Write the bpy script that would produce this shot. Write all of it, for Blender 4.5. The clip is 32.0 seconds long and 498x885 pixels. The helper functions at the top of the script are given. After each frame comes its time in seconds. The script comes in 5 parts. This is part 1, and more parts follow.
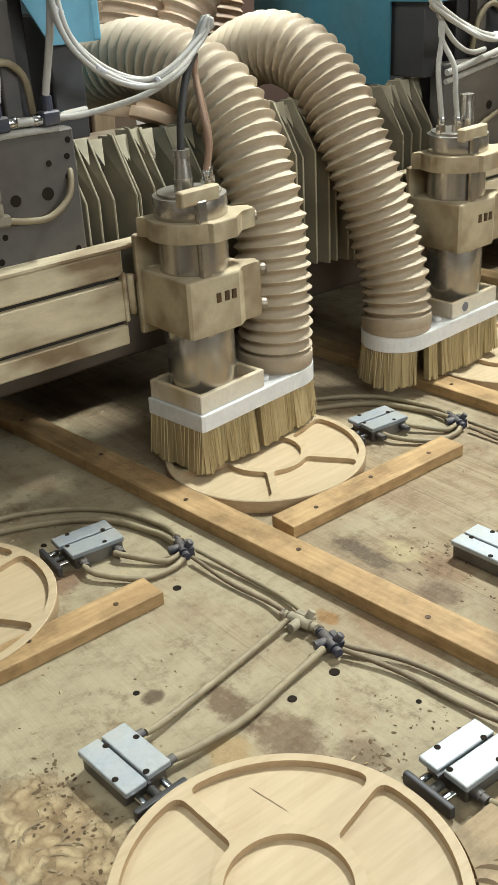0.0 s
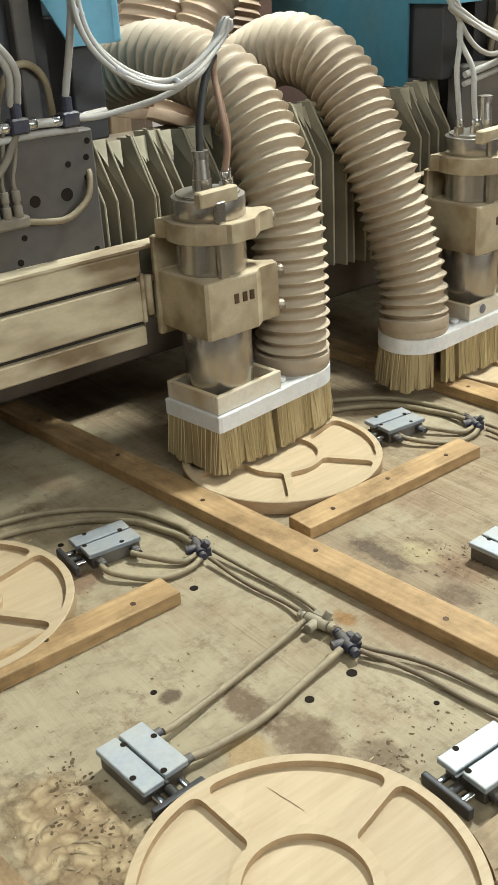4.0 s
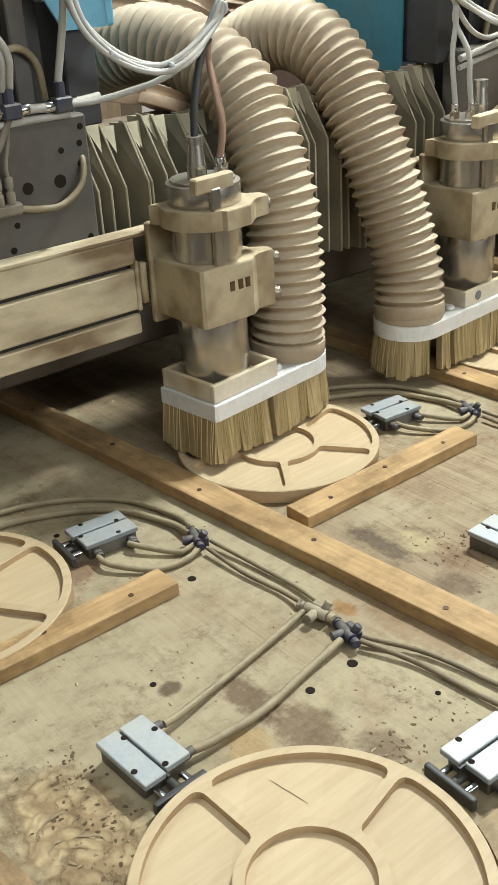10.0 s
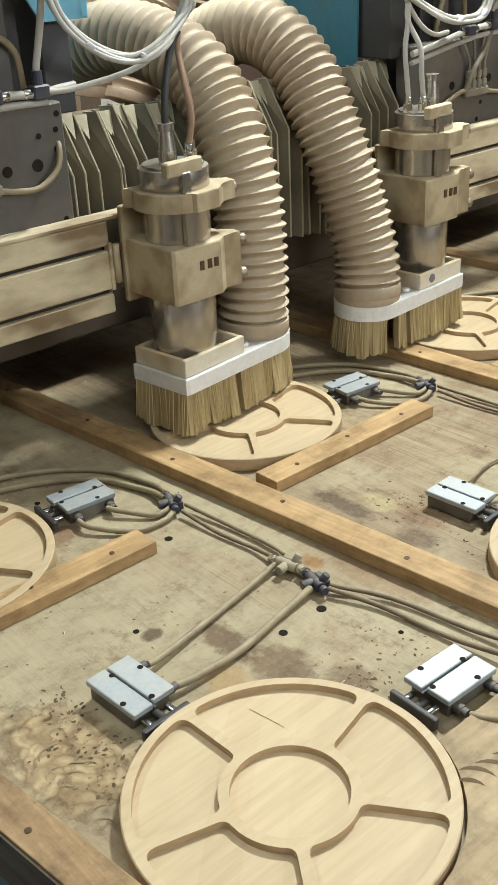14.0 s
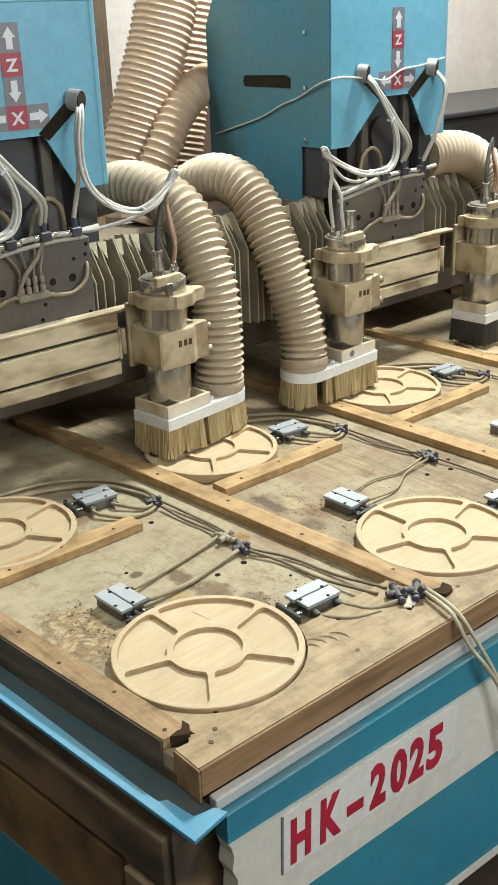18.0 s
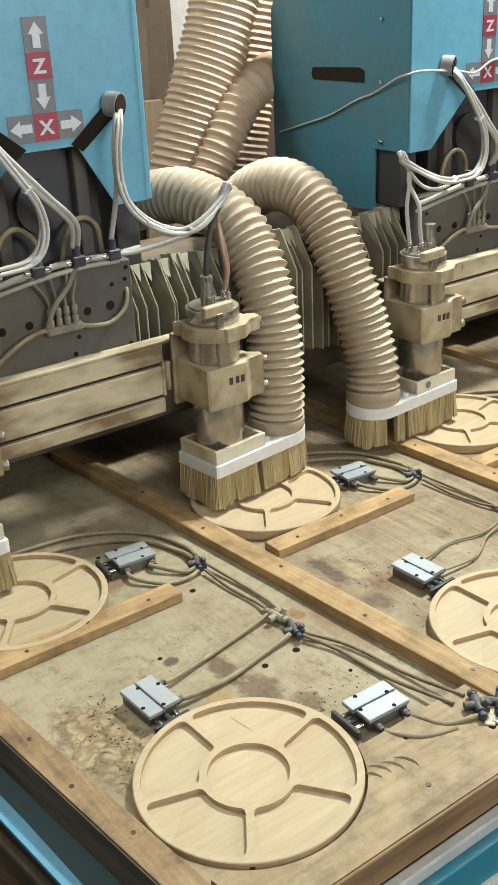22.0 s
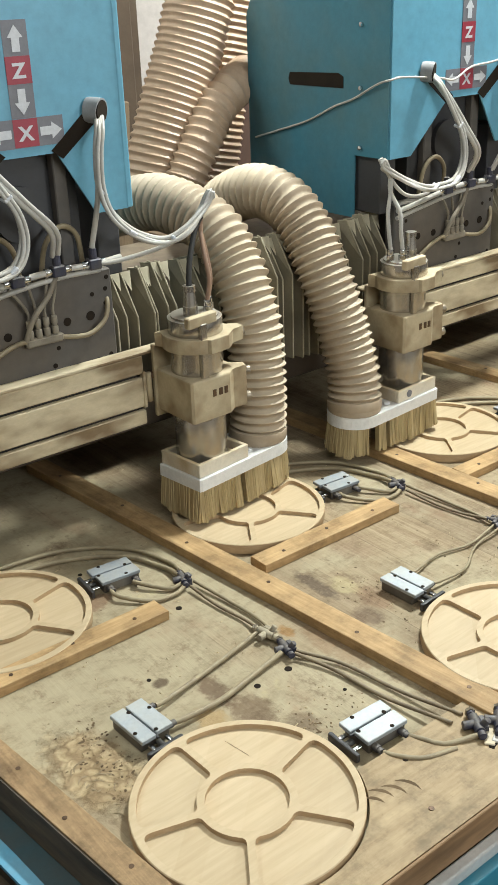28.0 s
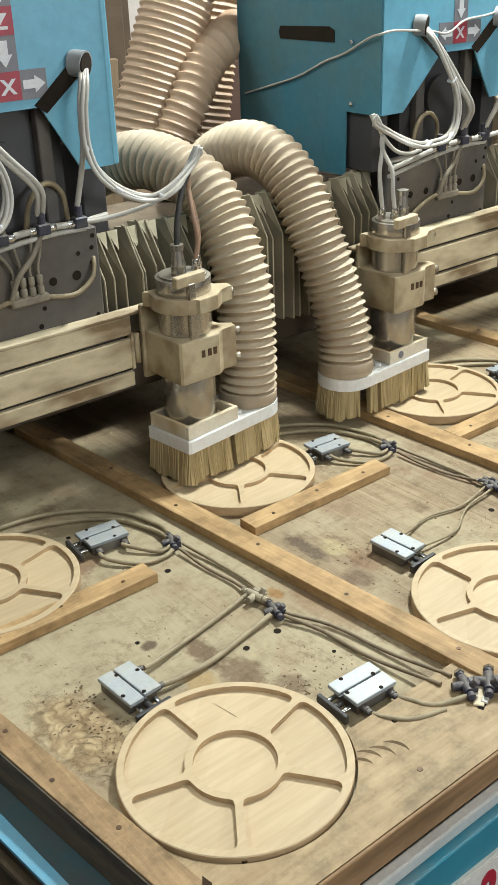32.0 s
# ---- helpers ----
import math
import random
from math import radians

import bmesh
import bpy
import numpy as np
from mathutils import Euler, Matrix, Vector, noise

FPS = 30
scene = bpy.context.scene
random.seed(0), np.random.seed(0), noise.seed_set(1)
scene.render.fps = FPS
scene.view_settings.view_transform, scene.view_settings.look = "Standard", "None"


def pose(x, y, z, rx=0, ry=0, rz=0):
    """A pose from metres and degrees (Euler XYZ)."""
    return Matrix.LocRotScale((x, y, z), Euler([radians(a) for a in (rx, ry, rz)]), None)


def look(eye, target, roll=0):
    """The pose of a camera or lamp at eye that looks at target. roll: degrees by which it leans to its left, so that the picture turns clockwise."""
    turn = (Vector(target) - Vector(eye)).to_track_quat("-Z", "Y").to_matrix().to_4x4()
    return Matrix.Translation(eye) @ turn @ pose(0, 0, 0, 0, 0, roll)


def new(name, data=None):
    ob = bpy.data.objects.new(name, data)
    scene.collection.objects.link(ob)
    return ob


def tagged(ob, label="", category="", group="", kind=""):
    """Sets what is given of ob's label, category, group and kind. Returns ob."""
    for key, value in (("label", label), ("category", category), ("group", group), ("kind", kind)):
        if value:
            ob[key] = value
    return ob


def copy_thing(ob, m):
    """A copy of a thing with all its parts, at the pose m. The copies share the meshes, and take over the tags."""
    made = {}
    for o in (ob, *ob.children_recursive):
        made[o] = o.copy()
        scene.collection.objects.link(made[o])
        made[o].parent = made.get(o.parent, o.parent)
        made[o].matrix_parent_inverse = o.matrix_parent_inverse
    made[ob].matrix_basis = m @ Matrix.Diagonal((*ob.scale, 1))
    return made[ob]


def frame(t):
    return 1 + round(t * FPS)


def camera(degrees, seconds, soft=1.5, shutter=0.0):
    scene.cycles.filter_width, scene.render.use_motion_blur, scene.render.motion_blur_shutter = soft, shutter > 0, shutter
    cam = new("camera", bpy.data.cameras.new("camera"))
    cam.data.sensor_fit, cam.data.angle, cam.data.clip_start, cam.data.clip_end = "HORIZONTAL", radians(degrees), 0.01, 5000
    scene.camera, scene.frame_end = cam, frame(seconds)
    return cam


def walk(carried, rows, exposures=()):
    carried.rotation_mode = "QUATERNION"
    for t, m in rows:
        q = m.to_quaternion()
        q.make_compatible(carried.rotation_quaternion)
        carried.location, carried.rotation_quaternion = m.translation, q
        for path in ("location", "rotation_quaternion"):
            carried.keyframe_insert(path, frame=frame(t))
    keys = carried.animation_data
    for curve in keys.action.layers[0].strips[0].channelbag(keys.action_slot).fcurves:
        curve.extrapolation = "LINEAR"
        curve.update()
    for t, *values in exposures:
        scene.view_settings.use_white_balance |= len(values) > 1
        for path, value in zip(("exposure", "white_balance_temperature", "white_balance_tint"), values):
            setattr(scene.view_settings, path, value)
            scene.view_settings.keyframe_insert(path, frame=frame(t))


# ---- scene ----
cam = camera(27.8, 32.0)
PATH = [
    (0, (-0.573, -0.611, 0.687), (0.53, 0.801, -0.201), -3.3),
    (0.5, (-0.574, -0.606, 0.687), (0.527, 0.801, -0.21), -3.1),
    (1, (-0.577, -0.604, 0.684), (0.521, 0.806, -0.214), -3.2),
    (1.5, (-0.578, -0.602, 0.684), (0.513, 0.813, -0.216), -3.1),
    (2, (-0.58, -0.6, 0.684), (0.505, 0.822, -0.21), -3.1),
    (2.5, (-0.58, -0.599, 0.684), (0.502, 0.826, -0.208), -3.0),
    (3, (-0.579, -0.602, 0.687), (0.501, 0.824, -0.208), -3.2),
    (3.5, (-0.578, -0.607, 0.684), (0.507, 0.82, -0.204), -3.3),
    (5.5, (-0.584, -0.61, 0.689), (0.5, 0.826, -0.184), -3.5),
    (6, (-0.579, -0.608, 0.692), (0.499, 0.827, -0.191), -3.7),
    (6.5, (-0.582, -0.606, 0.685), (0.499, 0.829, -0.195), -3.7),
    (7, (-0.582, -0.604, 0.684), (0.501, 0.828, -0.198), -3.8),
    (7.5, (-0.581, -0.604, 0.688), (0.501, 0.822, -0.204), -3.8),
    (8, (-0.582, -0.605, 0.686), (0.504, 0.82, -0.203), -3.8),
    (8.5, (-0.58, -0.606, 0.688), (0.503, 0.821, -0.202), -3.9),
    (9, (-0.584, -0.601, 0.686), (0.502, 0.824, -0.203), -3.6),
    (9.5, (-0.582, -0.597, 0.686), (0.506, 0.821, -0.212), -3.5),
    (10, (-0.58, -0.594, 0.684), (0.514, 0.814, -0.223), -3.4),
    (10.5, (-0.576, -0.598, 0.684), (0.511, 0.808, -0.232), -3.5),
    (11, (-0.575, -0.603, 0.682), (0.51, 0.808, -0.23), -3.7),
    (11.5, (-0.579, -0.608, 0.684), (0.509, 0.807, -0.219), -3.5),
    (12, (-0.579, -0.606, 0.686), (0.519, 0.803, -0.212), -3.3),
    (12.5, (-0.577, -0.608, 0.683), (0.532, 0.793, -0.215), -3.3),
    (13, (-0.583, -0.603, 0.687), (0.541, 0.778, -0.223), -3.3),
    (13.5, (-0.591, -0.611, 0.683), (0.564, 0.736, -0.24), -2.9),
    (14, (-0.653, -0.65, 0.677), (0.51, 0.704, -0.225), -2.8),
    (14.5, (-0.723, -0.792, 0.681), (0.445, 0.566, -0.209), -2.2),
    (16.5, (-0.984, -1.293, 0.725), (0.177, 0.143, -0.043), -3.3),
    (17, (-0.971, -1.285, 0.772), (0.231, 0.112, -0.006), -3.0),
    (17.5, (-0.971, -1.239, 0.826), (0.227, 0.158, 0.045), -2.7),
    (18, (-0.98, -1.206, 0.897), (0.195, 0.208, 0.109), -2.1),
    (18.5, (-0.975, -1.196, 0.94), (0.17, 0.233, 0.134), -2.0),
    (19, (-0.974, -1.191, 0.951), (0.174, 0.238, 0.149), -1.7),
    (19.5, (-0.97, -1.193, 0.953), (0.166, 0.24, 0.144), -2.2),
    (20, (-0.969, -1.184, 0.951), (0.172, 0.241, 0.134), -2.3),
    (20.5, (-0.974, -1.151, 0.952), (0.165, 0.269, 0.126), -2.1),
    (21, (-0.95, -1.106, 0.933), (0.162, 0.334, 0.102), -2.3),
    (21.5, (-0.852, -1.045, 0.932), (0.206, 0.438, 0.107), -3.0),
    (22, (-0.774, -0.996, 0.923), (0.278, 0.49, 0.095), -2.8),
    (22.5, (-0.757, -0.952, 0.925), (0.305, 0.529, 0.103), -2.8),
    (23, (-0.787, -0.911, 0.933), (0.269, 0.567, 0.097), -2.5),
    (23.5, (-0.787, -0.903, 0.918), (0.285, 0.566, 0.086), -2.2),
    (24, (-0.787, -0.899, 0.918), (0.297, 0.56, 0.084), -1.9),
    (24.5, (-0.78, -0.914, 0.92), (0.306, 0.545, 0.087), -2.1),
    (25, (-0.781, -0.921, 0.925), (0.303, 0.536, 0.086), -2.4),
    (25.5, (-0.786, -0.929, 0.927), (0.303, 0.527, 0.094), -2.4),
    (27.5, (-0.786, -0.933, 0.933), (0.332, 0.501, 0.098), -2.1),
    (28, (-0.788, -0.935, 0.932), (0.331, 0.499, 0.1), -2.1),
    (28.5, (-0.785, -0.943, 0.933), (0.332, 0.494, 0.106), -2.4),
    (29, (-0.78, -0.939, 0.938), (0.34, 0.485, 0.092), -2.4),
    (29.5, (-0.775, -0.935, 0.929), (0.342, 0.484, 0.07), -2.3),
    (30, (-0.774, -0.925, 0.926), (0.344, 0.479, 0.045), -2.0),
    (30.5, (-0.77, -0.925, 0.925), (0.343, 0.474, 0.028), -1.9),
    (31, (-0.769, -0.921, 0.923), (0.341, 0.476, 0.019), -1.8),
    (31.5, (-0.774, -0.921, 0.924), (0.335, 0.478, 0.022), -1.9),
    (32, (-0.773, -0.929, 0.919), (0.334, 0.475, 0.024), -2.1),
]
walk(cam, [(t, look(eye, target, roll)) for t, eye, target, roll in PATH], [(0.0, -0.12), (11.0, -0.10), (14.5, -0.10), (16.5, 0.14), (18.0, 0.09), (20.0, 0.02), (23.0, -0.08), (32.0, -0.08)])

# ---- light: a closed workshop, lit by lamps out of view ----
world = bpy.data.worlds.new("workshop_air")
scene.world = world
world.use_nodes = True
world.node_tree.nodes["Background"].inputs[0].default_value = (0.9, 0.95, 1.0, 1)
world.node_tree.nodes["Background"].inputs[1].default_value = 0.17


def area_lamp(eye, target, watts, sx, sy, colour):
    data = bpy.data.lights.new("unseen_lamp", "AREA")
    data.shape, data.size, data.size_y, data.energy, data.color = "RECTANGLE", sx, sy, watts, colour
    ob = new("unseen_lamp", data)
    ob.matrix_world = look(eye, target)
    return ob


# key lamp, placed by the fall of the shadows
area_lamp((1.35, 0.42, 2.0), (0.10, 0.32, 0.0), 83, 0.35, 0.10, (0.925, 1.0, 0.985))
# added fill lamps that lift the front, the back and the far wall
area_lamp((-0.9, -2.0, 2.45), (-0.1, 0.45, 0.4), 31, 1.5, 0.6, (0.92, 0.99, 1.0))
area_lamp((-0.9, 1.9, 2.45), (0.2, 0.9, 0.2), 38, 1.3, 0.3, (0.95, 1.0, 0.95))
area_lamp((0.9, -3.0, 1.3), (0.3, 0.2, 0.1), 48, 1.6, 0.5, (0.93, 0.99, 1.0))
area_lamp((2.8, 1.2, 2.30), (3.0, 2.6, 1.55), 80, 1.3, 0.3, (0.97, 1.0, 0.96))

# ---- materials ----
def shader(name):
    m = bpy.data.materials.new(name)
    m.use_nodes = True
    return m, m.node_tree, m.node_tree.nodes["Principled BSDF"]


def node(nt, kind, **values):
    n = nt.nodes.new(kind)
    for key, value in values.items():
        n.inputs[key].default_value = value
    return n


def coords(nt, stretch=(1, 1, 1), turn=0.0):
    tc = nt.nodes.new("ShaderNodeTexCoord")
    mp = nt.nodes.new("ShaderNodeMapping")
    mp.inputs["Scale"].default_value = stretch
    mp.inputs["Rotation"].default_value = (0, 0, radians(turn))
    nt.links.new(tc.outputs["Object"], mp.inputs["Vector"])
    return mp.outputs["Vector"]


def noise_at(nt, vec, scale, detail=5.0, rough=0.6):
    n = node(nt, "ShaderNodeTexNoise", Scale=scale, Detail=detail, Roughness=rough)
    nt.links.new(vec, n.inputs["Vector"])
    return n.outputs["Fac"]


def ramp(nt, fac, stops):
    r = nt.nodes.new("ShaderNodeValToRGB")
    els = r.color_ramp.elements
    while len(els) < len(stops):
        els.new(0.5)
    for el, (at, c) in zip(els, stops):
        el.position, el.color = at, (*c, 1) if len(c) == 3 else c
    nt.links.new(fac, r.inputs["Fac"])
    return r.outputs["Color"]


def grey(v):
    return (v, v, v)


def mix(nt, fac, a, b, how="MIX"):
    m = nt.nodes.new("ShaderNodeMix")
    m.data_type, m.blend_type = "RGBA", how
    for val, slot in ((fac, 0), (a, 6), (b, 7)):
        if hasattr(val, "links"):
            nt.links.new(val, m.inputs[slot])
        elif slot == 0:
            m.inputs[0].default_value = val
        else:
            m.inputs[slot].default_value = (*val, 1)
    return m.outputs[2]


def bump(nt, bsdf, height, strength=0.3, distance=0.002):
    b = node(nt, "ShaderNodeBump", Strength=strength, Distance=distance)
    nt.links.new(height, b.inputs["Height"])
    nt.links.new(b.outputs["Normal"], bsdf.inputs["Normal"])


def worn(name, base, dark, scale=30.0, rough=0.5, metal=0.0, dust=None, dust_amount=0.5, relief=0.15, stretch=(1, 1, 1), spec=0.5, hard=(0.35, 0.7)):
    """A plain surface with blotches, fine grain and, where asked, settled dust on what faces up."""
    m, nt, b = shader(name)
    v = coords(nt, stretch)
    big = noise_at(nt, v, scale * 0.25, 4)
    fine = noise_at(nt, v, scale * 4, 6, 0.7)
    col = mix(nt, ramp(nt, big, [(hard[0], grey(0)), (hard[1], grey(1))]), base, dark)
    col = mix(nt, 0.35, col, ramp(nt, fine, [(0.3, grey(0.45)), (0.7, grey(1))]), "MULTIPLY")
    if dust:
        geo = nt.nodes.new("ShaderNodeNewGeometry")
        sep = nt.nodes.new("ShaderNodeSeparateXYZ")
        nt.links.new(geo.outputs["Normal"], sep.inputs[0])
        up = ramp(nt, sep.outputs["Z"], [(0.25, grey(0.12)), (0.9, grey(1))])
        patch = ramp(nt, noise_at(nt, v, scale * 0.6, 5, 0.65), [(0.3, grey(0)), (0.65, grey(dust_amount))])
        amount = mix(nt, 1.0, up, patch, "MULTIPLY")
        col = mix(nt, amount, col, dust)
        rr = mix(nt, amount, grey(rough), grey(0.9))
        nt.links.new(rr, b.inputs["Roughness"])
        if metal:
            inv = mix(nt, amount, grey(metal), grey(0.0))
            nt.links.new(inv, b.inputs["Metallic"])
    else:
        b.inputs["Roughness"].default_value = rough
        b.inputs["Metallic"].default_value = metal
    b.inputs["Specular IOR Level"].default_value = spec
    nt.links.new(col, b.inputs["Base Color"])
    bump(nt, b, fine, relief, 0.001)
    return m


def timber(name, light, dark, grain=(6, 90, 90), turn=0.0, strips=0.0, rough=0.6, dirt=0.0, relief=0.2, blotch=0.0):
    """Wood with long grain, board-to-board change and hand dirt."""
    m, nt, b = shader(name)
    v = coords(nt, grain, turn)
    g = noise_at(nt, v, 1.0, 8, 0.65)
    col = ramp(nt, g, [(0.25, dark), (0.62, light), (0.85, tuple(min(1, c * 1.1) for c in light))])
    plain = coords(nt, (1, 1, 1), turn)
    if strips:
        sx = nt.nodes.new("ShaderNodeSeparateXYZ")
        nt.links.new(plain, sx.inputs[0])
        k = nt.nodes.new("ShaderNodeMath")
        k.operation = "MULTIPLY"
        k.inputs[1].default_value = strips
        nt.links.new(sx.outputs["Y"], k.inputs[0])
        f = nt.nodes.new("ShaderNodeMath")
        f.operation = "FLOOR"
        nt.links.new(k.outputs[0], f.inputs[0])
        w = nt.nodes.new("ShaderNodeTexWhiteNoise")
        w.noise_dimensions = "1D"
        nt.links.new(f.outputs[0], w.inputs["W"])
        col = mix(nt, 1.0, col, ramp(nt, w.outputs["Value"], [(0.0, (0.945, 0.93, 0.905)), (1.0, (1.0, 1.0, 1.0))]), "MULTIPLY")
    info = nt.nodes.new("ShaderNodeObjectInfo")
    col = mix(nt, 1.0, col, ramp(nt, info.outputs["Random"], [(0.0, (0.9, 0.88, 0.85)), (1.0, (1.04, 1.02, 1.0))]), "MULTIPLY")
    if dirt:
        d = ramp(nt, noise_at(nt, coords(nt, tuple(1.5 + c * 0.10 for c in grain), turn), 2.2, 7, 0.72), [(0.46, grey(0)), (0.72, grey(dirt))])
        col = mix(nt, d, col, tuple(c * 0.35 for c in dark))
    if blotch:
        soft = noise_at(nt, coords(nt, (1, 1, 1), turn), 21.0, 8, 0.72)
        col = mix(nt, 1.0, col, ramp(nt, soft, [(0.36, grey(1.0 - blotch)), (0.52, grey(1.0)), (0.68, (1.0 + blotch * 0.45, 1.0 + blotch * 0.5, 1.0 + blotch * 0.55))]), "MULTIPLY")
        specks = noise_at(nt, coords(nt, (1, 1, 1), turn), 150.0, 3, 0.6)
        col = mix(nt, ramp(nt, specks, [(0.66, grey(0)), (0.74, grey(blotch))]), col, tuple(c * 0.5 for c in dark))
    nt.links.new(col, b.inputs["Base Color"])
    b.inputs["Roughness"].default_value = rough
    b.inputs["Specular IOR Level"].default_value = 0.25
    bump(nt, b, g, relief, 0.0008)
    return m


def spoilboard_material():
    """Old plywood: grain along y, board joints, soft stains, dust and chewed ground beside the first tray."""
    m, nt, b = shader("spoilboard_ply")
    v = coords(nt)
    sep = nt.nodes.new("ShaderNodeSeparateXYZ")
    nt.links.new(v, sep.inputs[0])

    def calc(op, a, c=0.0, d=0.0):
        k = nt.nodes.new("ShaderNodeMath")
        k.operation = op
        for slot, val in enumerate((a, c, d)):
            if hasattr(val, "links"):
                nt.links.new(val, k.inputs[slot])
            else:
                k.inputs[slot].default_value = val
        return k.outputs[0]

    g = noise_at(nt, coords(nt, (46, 4, 46)), 1.0, 7, 0.62)
    col = ramp(nt, g, [(0.30, (0.33, 0.25, 0.16)), (0.50, (0.43, 0.345, 0.23)), (0.70, (0.52, 0.43, 0.295))])
    # boards of their own tone
    board = calc("FLOOR", calc("MULTIPLY", calc("ADD", sep.outputs["X"], 0.04), 7.7))
    w = nt.nodes.new("ShaderNodeTexWhiteNoise")
    w.noise_dimensions = "1D"
    nt.links.new(board, w.inputs["W"])
    col = mix(nt, 1.0, col, ramp(nt, w.outputs["Value"], [(0.0, (0.86, 0.84, 0.82)), (1.0, (1.06, 1.04, 1.0))]), "MULTIPLY")
    joint = calc("ABSOLUTE", calc("SUBTRACT", calc("FRACT", calc("MULTIPLY", calc("ADD", sep.outputs["X"], 0.04), 7.7)), 0.5))
    col = mix(nt, ramp(nt, joint, [(0.493, grey(0)), (0.497, grey(0.55))]), col, (0.12, 0.085, 0.05))
    fine_grain = noise_at(nt, coords(nt, (190, 7, 190)), 1.0, 5, 0.6)
    col = mix(nt, 0.45, col, ramp(nt, fine_grain, [(0.36, (0.62, 0.56, 0.48)), (0.58, (1.0, 1.0, 1.0))]), "MULTIPLY")
    # khaki dust film and brown soft stains
    first = calc("MINIMUM", calc("MAXIMUM", calc("MULTIPLY", calc("SUBTRACT", 0.11, sep.outputs["X"]), 1.2), -0.05), 0.09)
    wash = calc("ADD", noise_at(nt, v, 4.2, 5, 0.55), first)
    col = mix(nt, ramp(nt, wash, [(0.42, grey(0)), (0.58, grey(0.80))]), col, (0.515, 0.452, 0.305))
    brown = noise_at(nt, coords(nt, (1.5, 1, 1), 12), 7.0, 9, 0.78)
    col = mix(nt, ramp(nt, brown, [(0.545, grey(0)), (0.66, grey(0.80))]), col, (0.20, 0.135, 0.078))
    red = noise_at(nt, coords(nt, (1.4, 1, 1), 50), 4.6, 5, 0.65)
    col = mix(nt, ramp(nt, red, [(0.58, grey(0)), (0.72, grey(0.6))]), col, (0.34, 0.205, 0.125))
    yellow = noise_at(nt, coords(nt, (1, 1, 1), 80), 7.5, 6, 0.7)
    col = mix(nt, ramp(nt, yellow, [(0.60, grey(0)), (0.70, grey(0.65))]), col, (0.58, 0.49, 0.27))
    # single stains that have a place and a shape
    wob = noise_at(nt, v, 34.0, 8, 0.75)
    places = (
        (-0.163, 0.099, 0.014, 0.012, (0.12, 0.08, 0.05), 0.85), (-0.112, 0.030, 0.024, 0.050, (0.175, 0.115, 0.07), 0.85),
        (-0.100, -0.045, 0.036, 0.055, (0.20, 0.135, 0.08), 0.8), (-0.066, -0.105, 0.03, 0.03, (0.19, 0.13, 0.08), 0.7),
        (-0.152, -0.016, 0.026, 0.035, (0.50, 0.36, 0.18), 0.85), (0.060, 0.074, 0.012, 0.020, (0.36, 0.19, 0.06), 0.8),
        (0.092, -0.010, 0.028, 0.085, (0.33, 0.215, 0.125), 0.6), (0.184, 0.140, 0.017, 0.060, (0.15, 0.11, 0.075), 0.85),
        (0.187, 0.020, 0.028, 0.030, (0.19, 0.13, 0.085), 0.75), (0.222, 0.110, 0.024, 0.035, (0.60, 0.52, 0.30), 0.6),
        (0.235, 0.050, 0.03, 0.045, (0.30, 0.18, 0.11), 0.5), (-0.125, 0.346, 0.040, 0.024, (0.235, 0.14, 0.085), 0.8),
        (-0.318, 0.035, 0.040, 0.060, (0.37, 0.255, 0.14), 0.6), (-0.335, -0.02, 0.04, 0.05, (0.52, 0.40, 0.22), 0.6),
        (0.32, 0.23, 0.05, 0.09, (0.36, 0.26, 0.17), 0.5), (0.62, 0.04, 0.05, 0.06, (0.20, 0.14, 0.085), 0.6))
    for x, y, rx, ry, c, k in places:
        dx = calc("MULTIPLY", calc("SUBTRACT", sep.outputs["X"], x), 1 / rx)
        dy = calc("MULTIPLY", calc("SUBTRACT", sep.outputs["Y"], y), 1 / ry)
        d2 = calc("ADD", calc("MULTIPLY", dx, dx), calc("MULTIPLY", dy, dy))
        edge = calc("ADD", d2, calc("MULTIPLY", calc("SUBTRACT", wob, 0.5), 3.0))
        col = mix(nt, ramp(nt, edge, [(0.35, grey(k)), (1.0, grey(0))]), col, c)
    spots = noise_at(nt, v, 70.0, 3, 0.5)
    col = mix(nt, ramp(nt, spots, [(0.69, grey(0)), (0.75, grey(0.6))]), col, (0.15, 0.105, 0.06))
    dust = noise_at(nt, v, 160.0, 4, 0.65)
    col = mix(nt, ramp(nt, dust, [(0.55, grey(0)), (0.80, grey(0.35))]), col, (0.60, 0.51, 0.34))
    b.inputs["Roughness"].default_value = 0.7
    b.inputs["Specular IOR Level"].default_value = 0.25
    # chewed ground where the cutter has run into the board
    dx = calc("MULTIPLY", calc("SUBTRACT", calc("ADD", sep.outputs["X"], calc("MULTIPLY", sep.outputs["Y"], 0.15)), -0.330), 17.0)
    dy = calc("MULTIPLY", calc("SUBTRACT", sep.outputs["Y"], 0.0), 9.0)
    ragged = calc("ADD", calc("ADD", calc("MULTIPLY", dx, dx), calc("MULTIPLY", dy, dy)), calc("MULTIPLY", calc("SUBTRACT", wob, 0.5), 2.2))
    near = ramp(nt, ragged, [(0.35, grey(1)), (1.0, grey(0))])
    warp = nt.nodes.new("ShaderNodeTexNoise")
    warp.inputs["Scale"].default_value = 30.0
    nt.links.new(v, warp.inputs["Vector"])
    bent = mix(nt, 0.035, v, warp.outputs["Color"])
    chew = nt.nodes.new("ShaderNodeTexVoronoi")
    chew.inputs["Scale"].default_value = 66.0
    nt.links.new(bent, chew.inputs["Vector"])
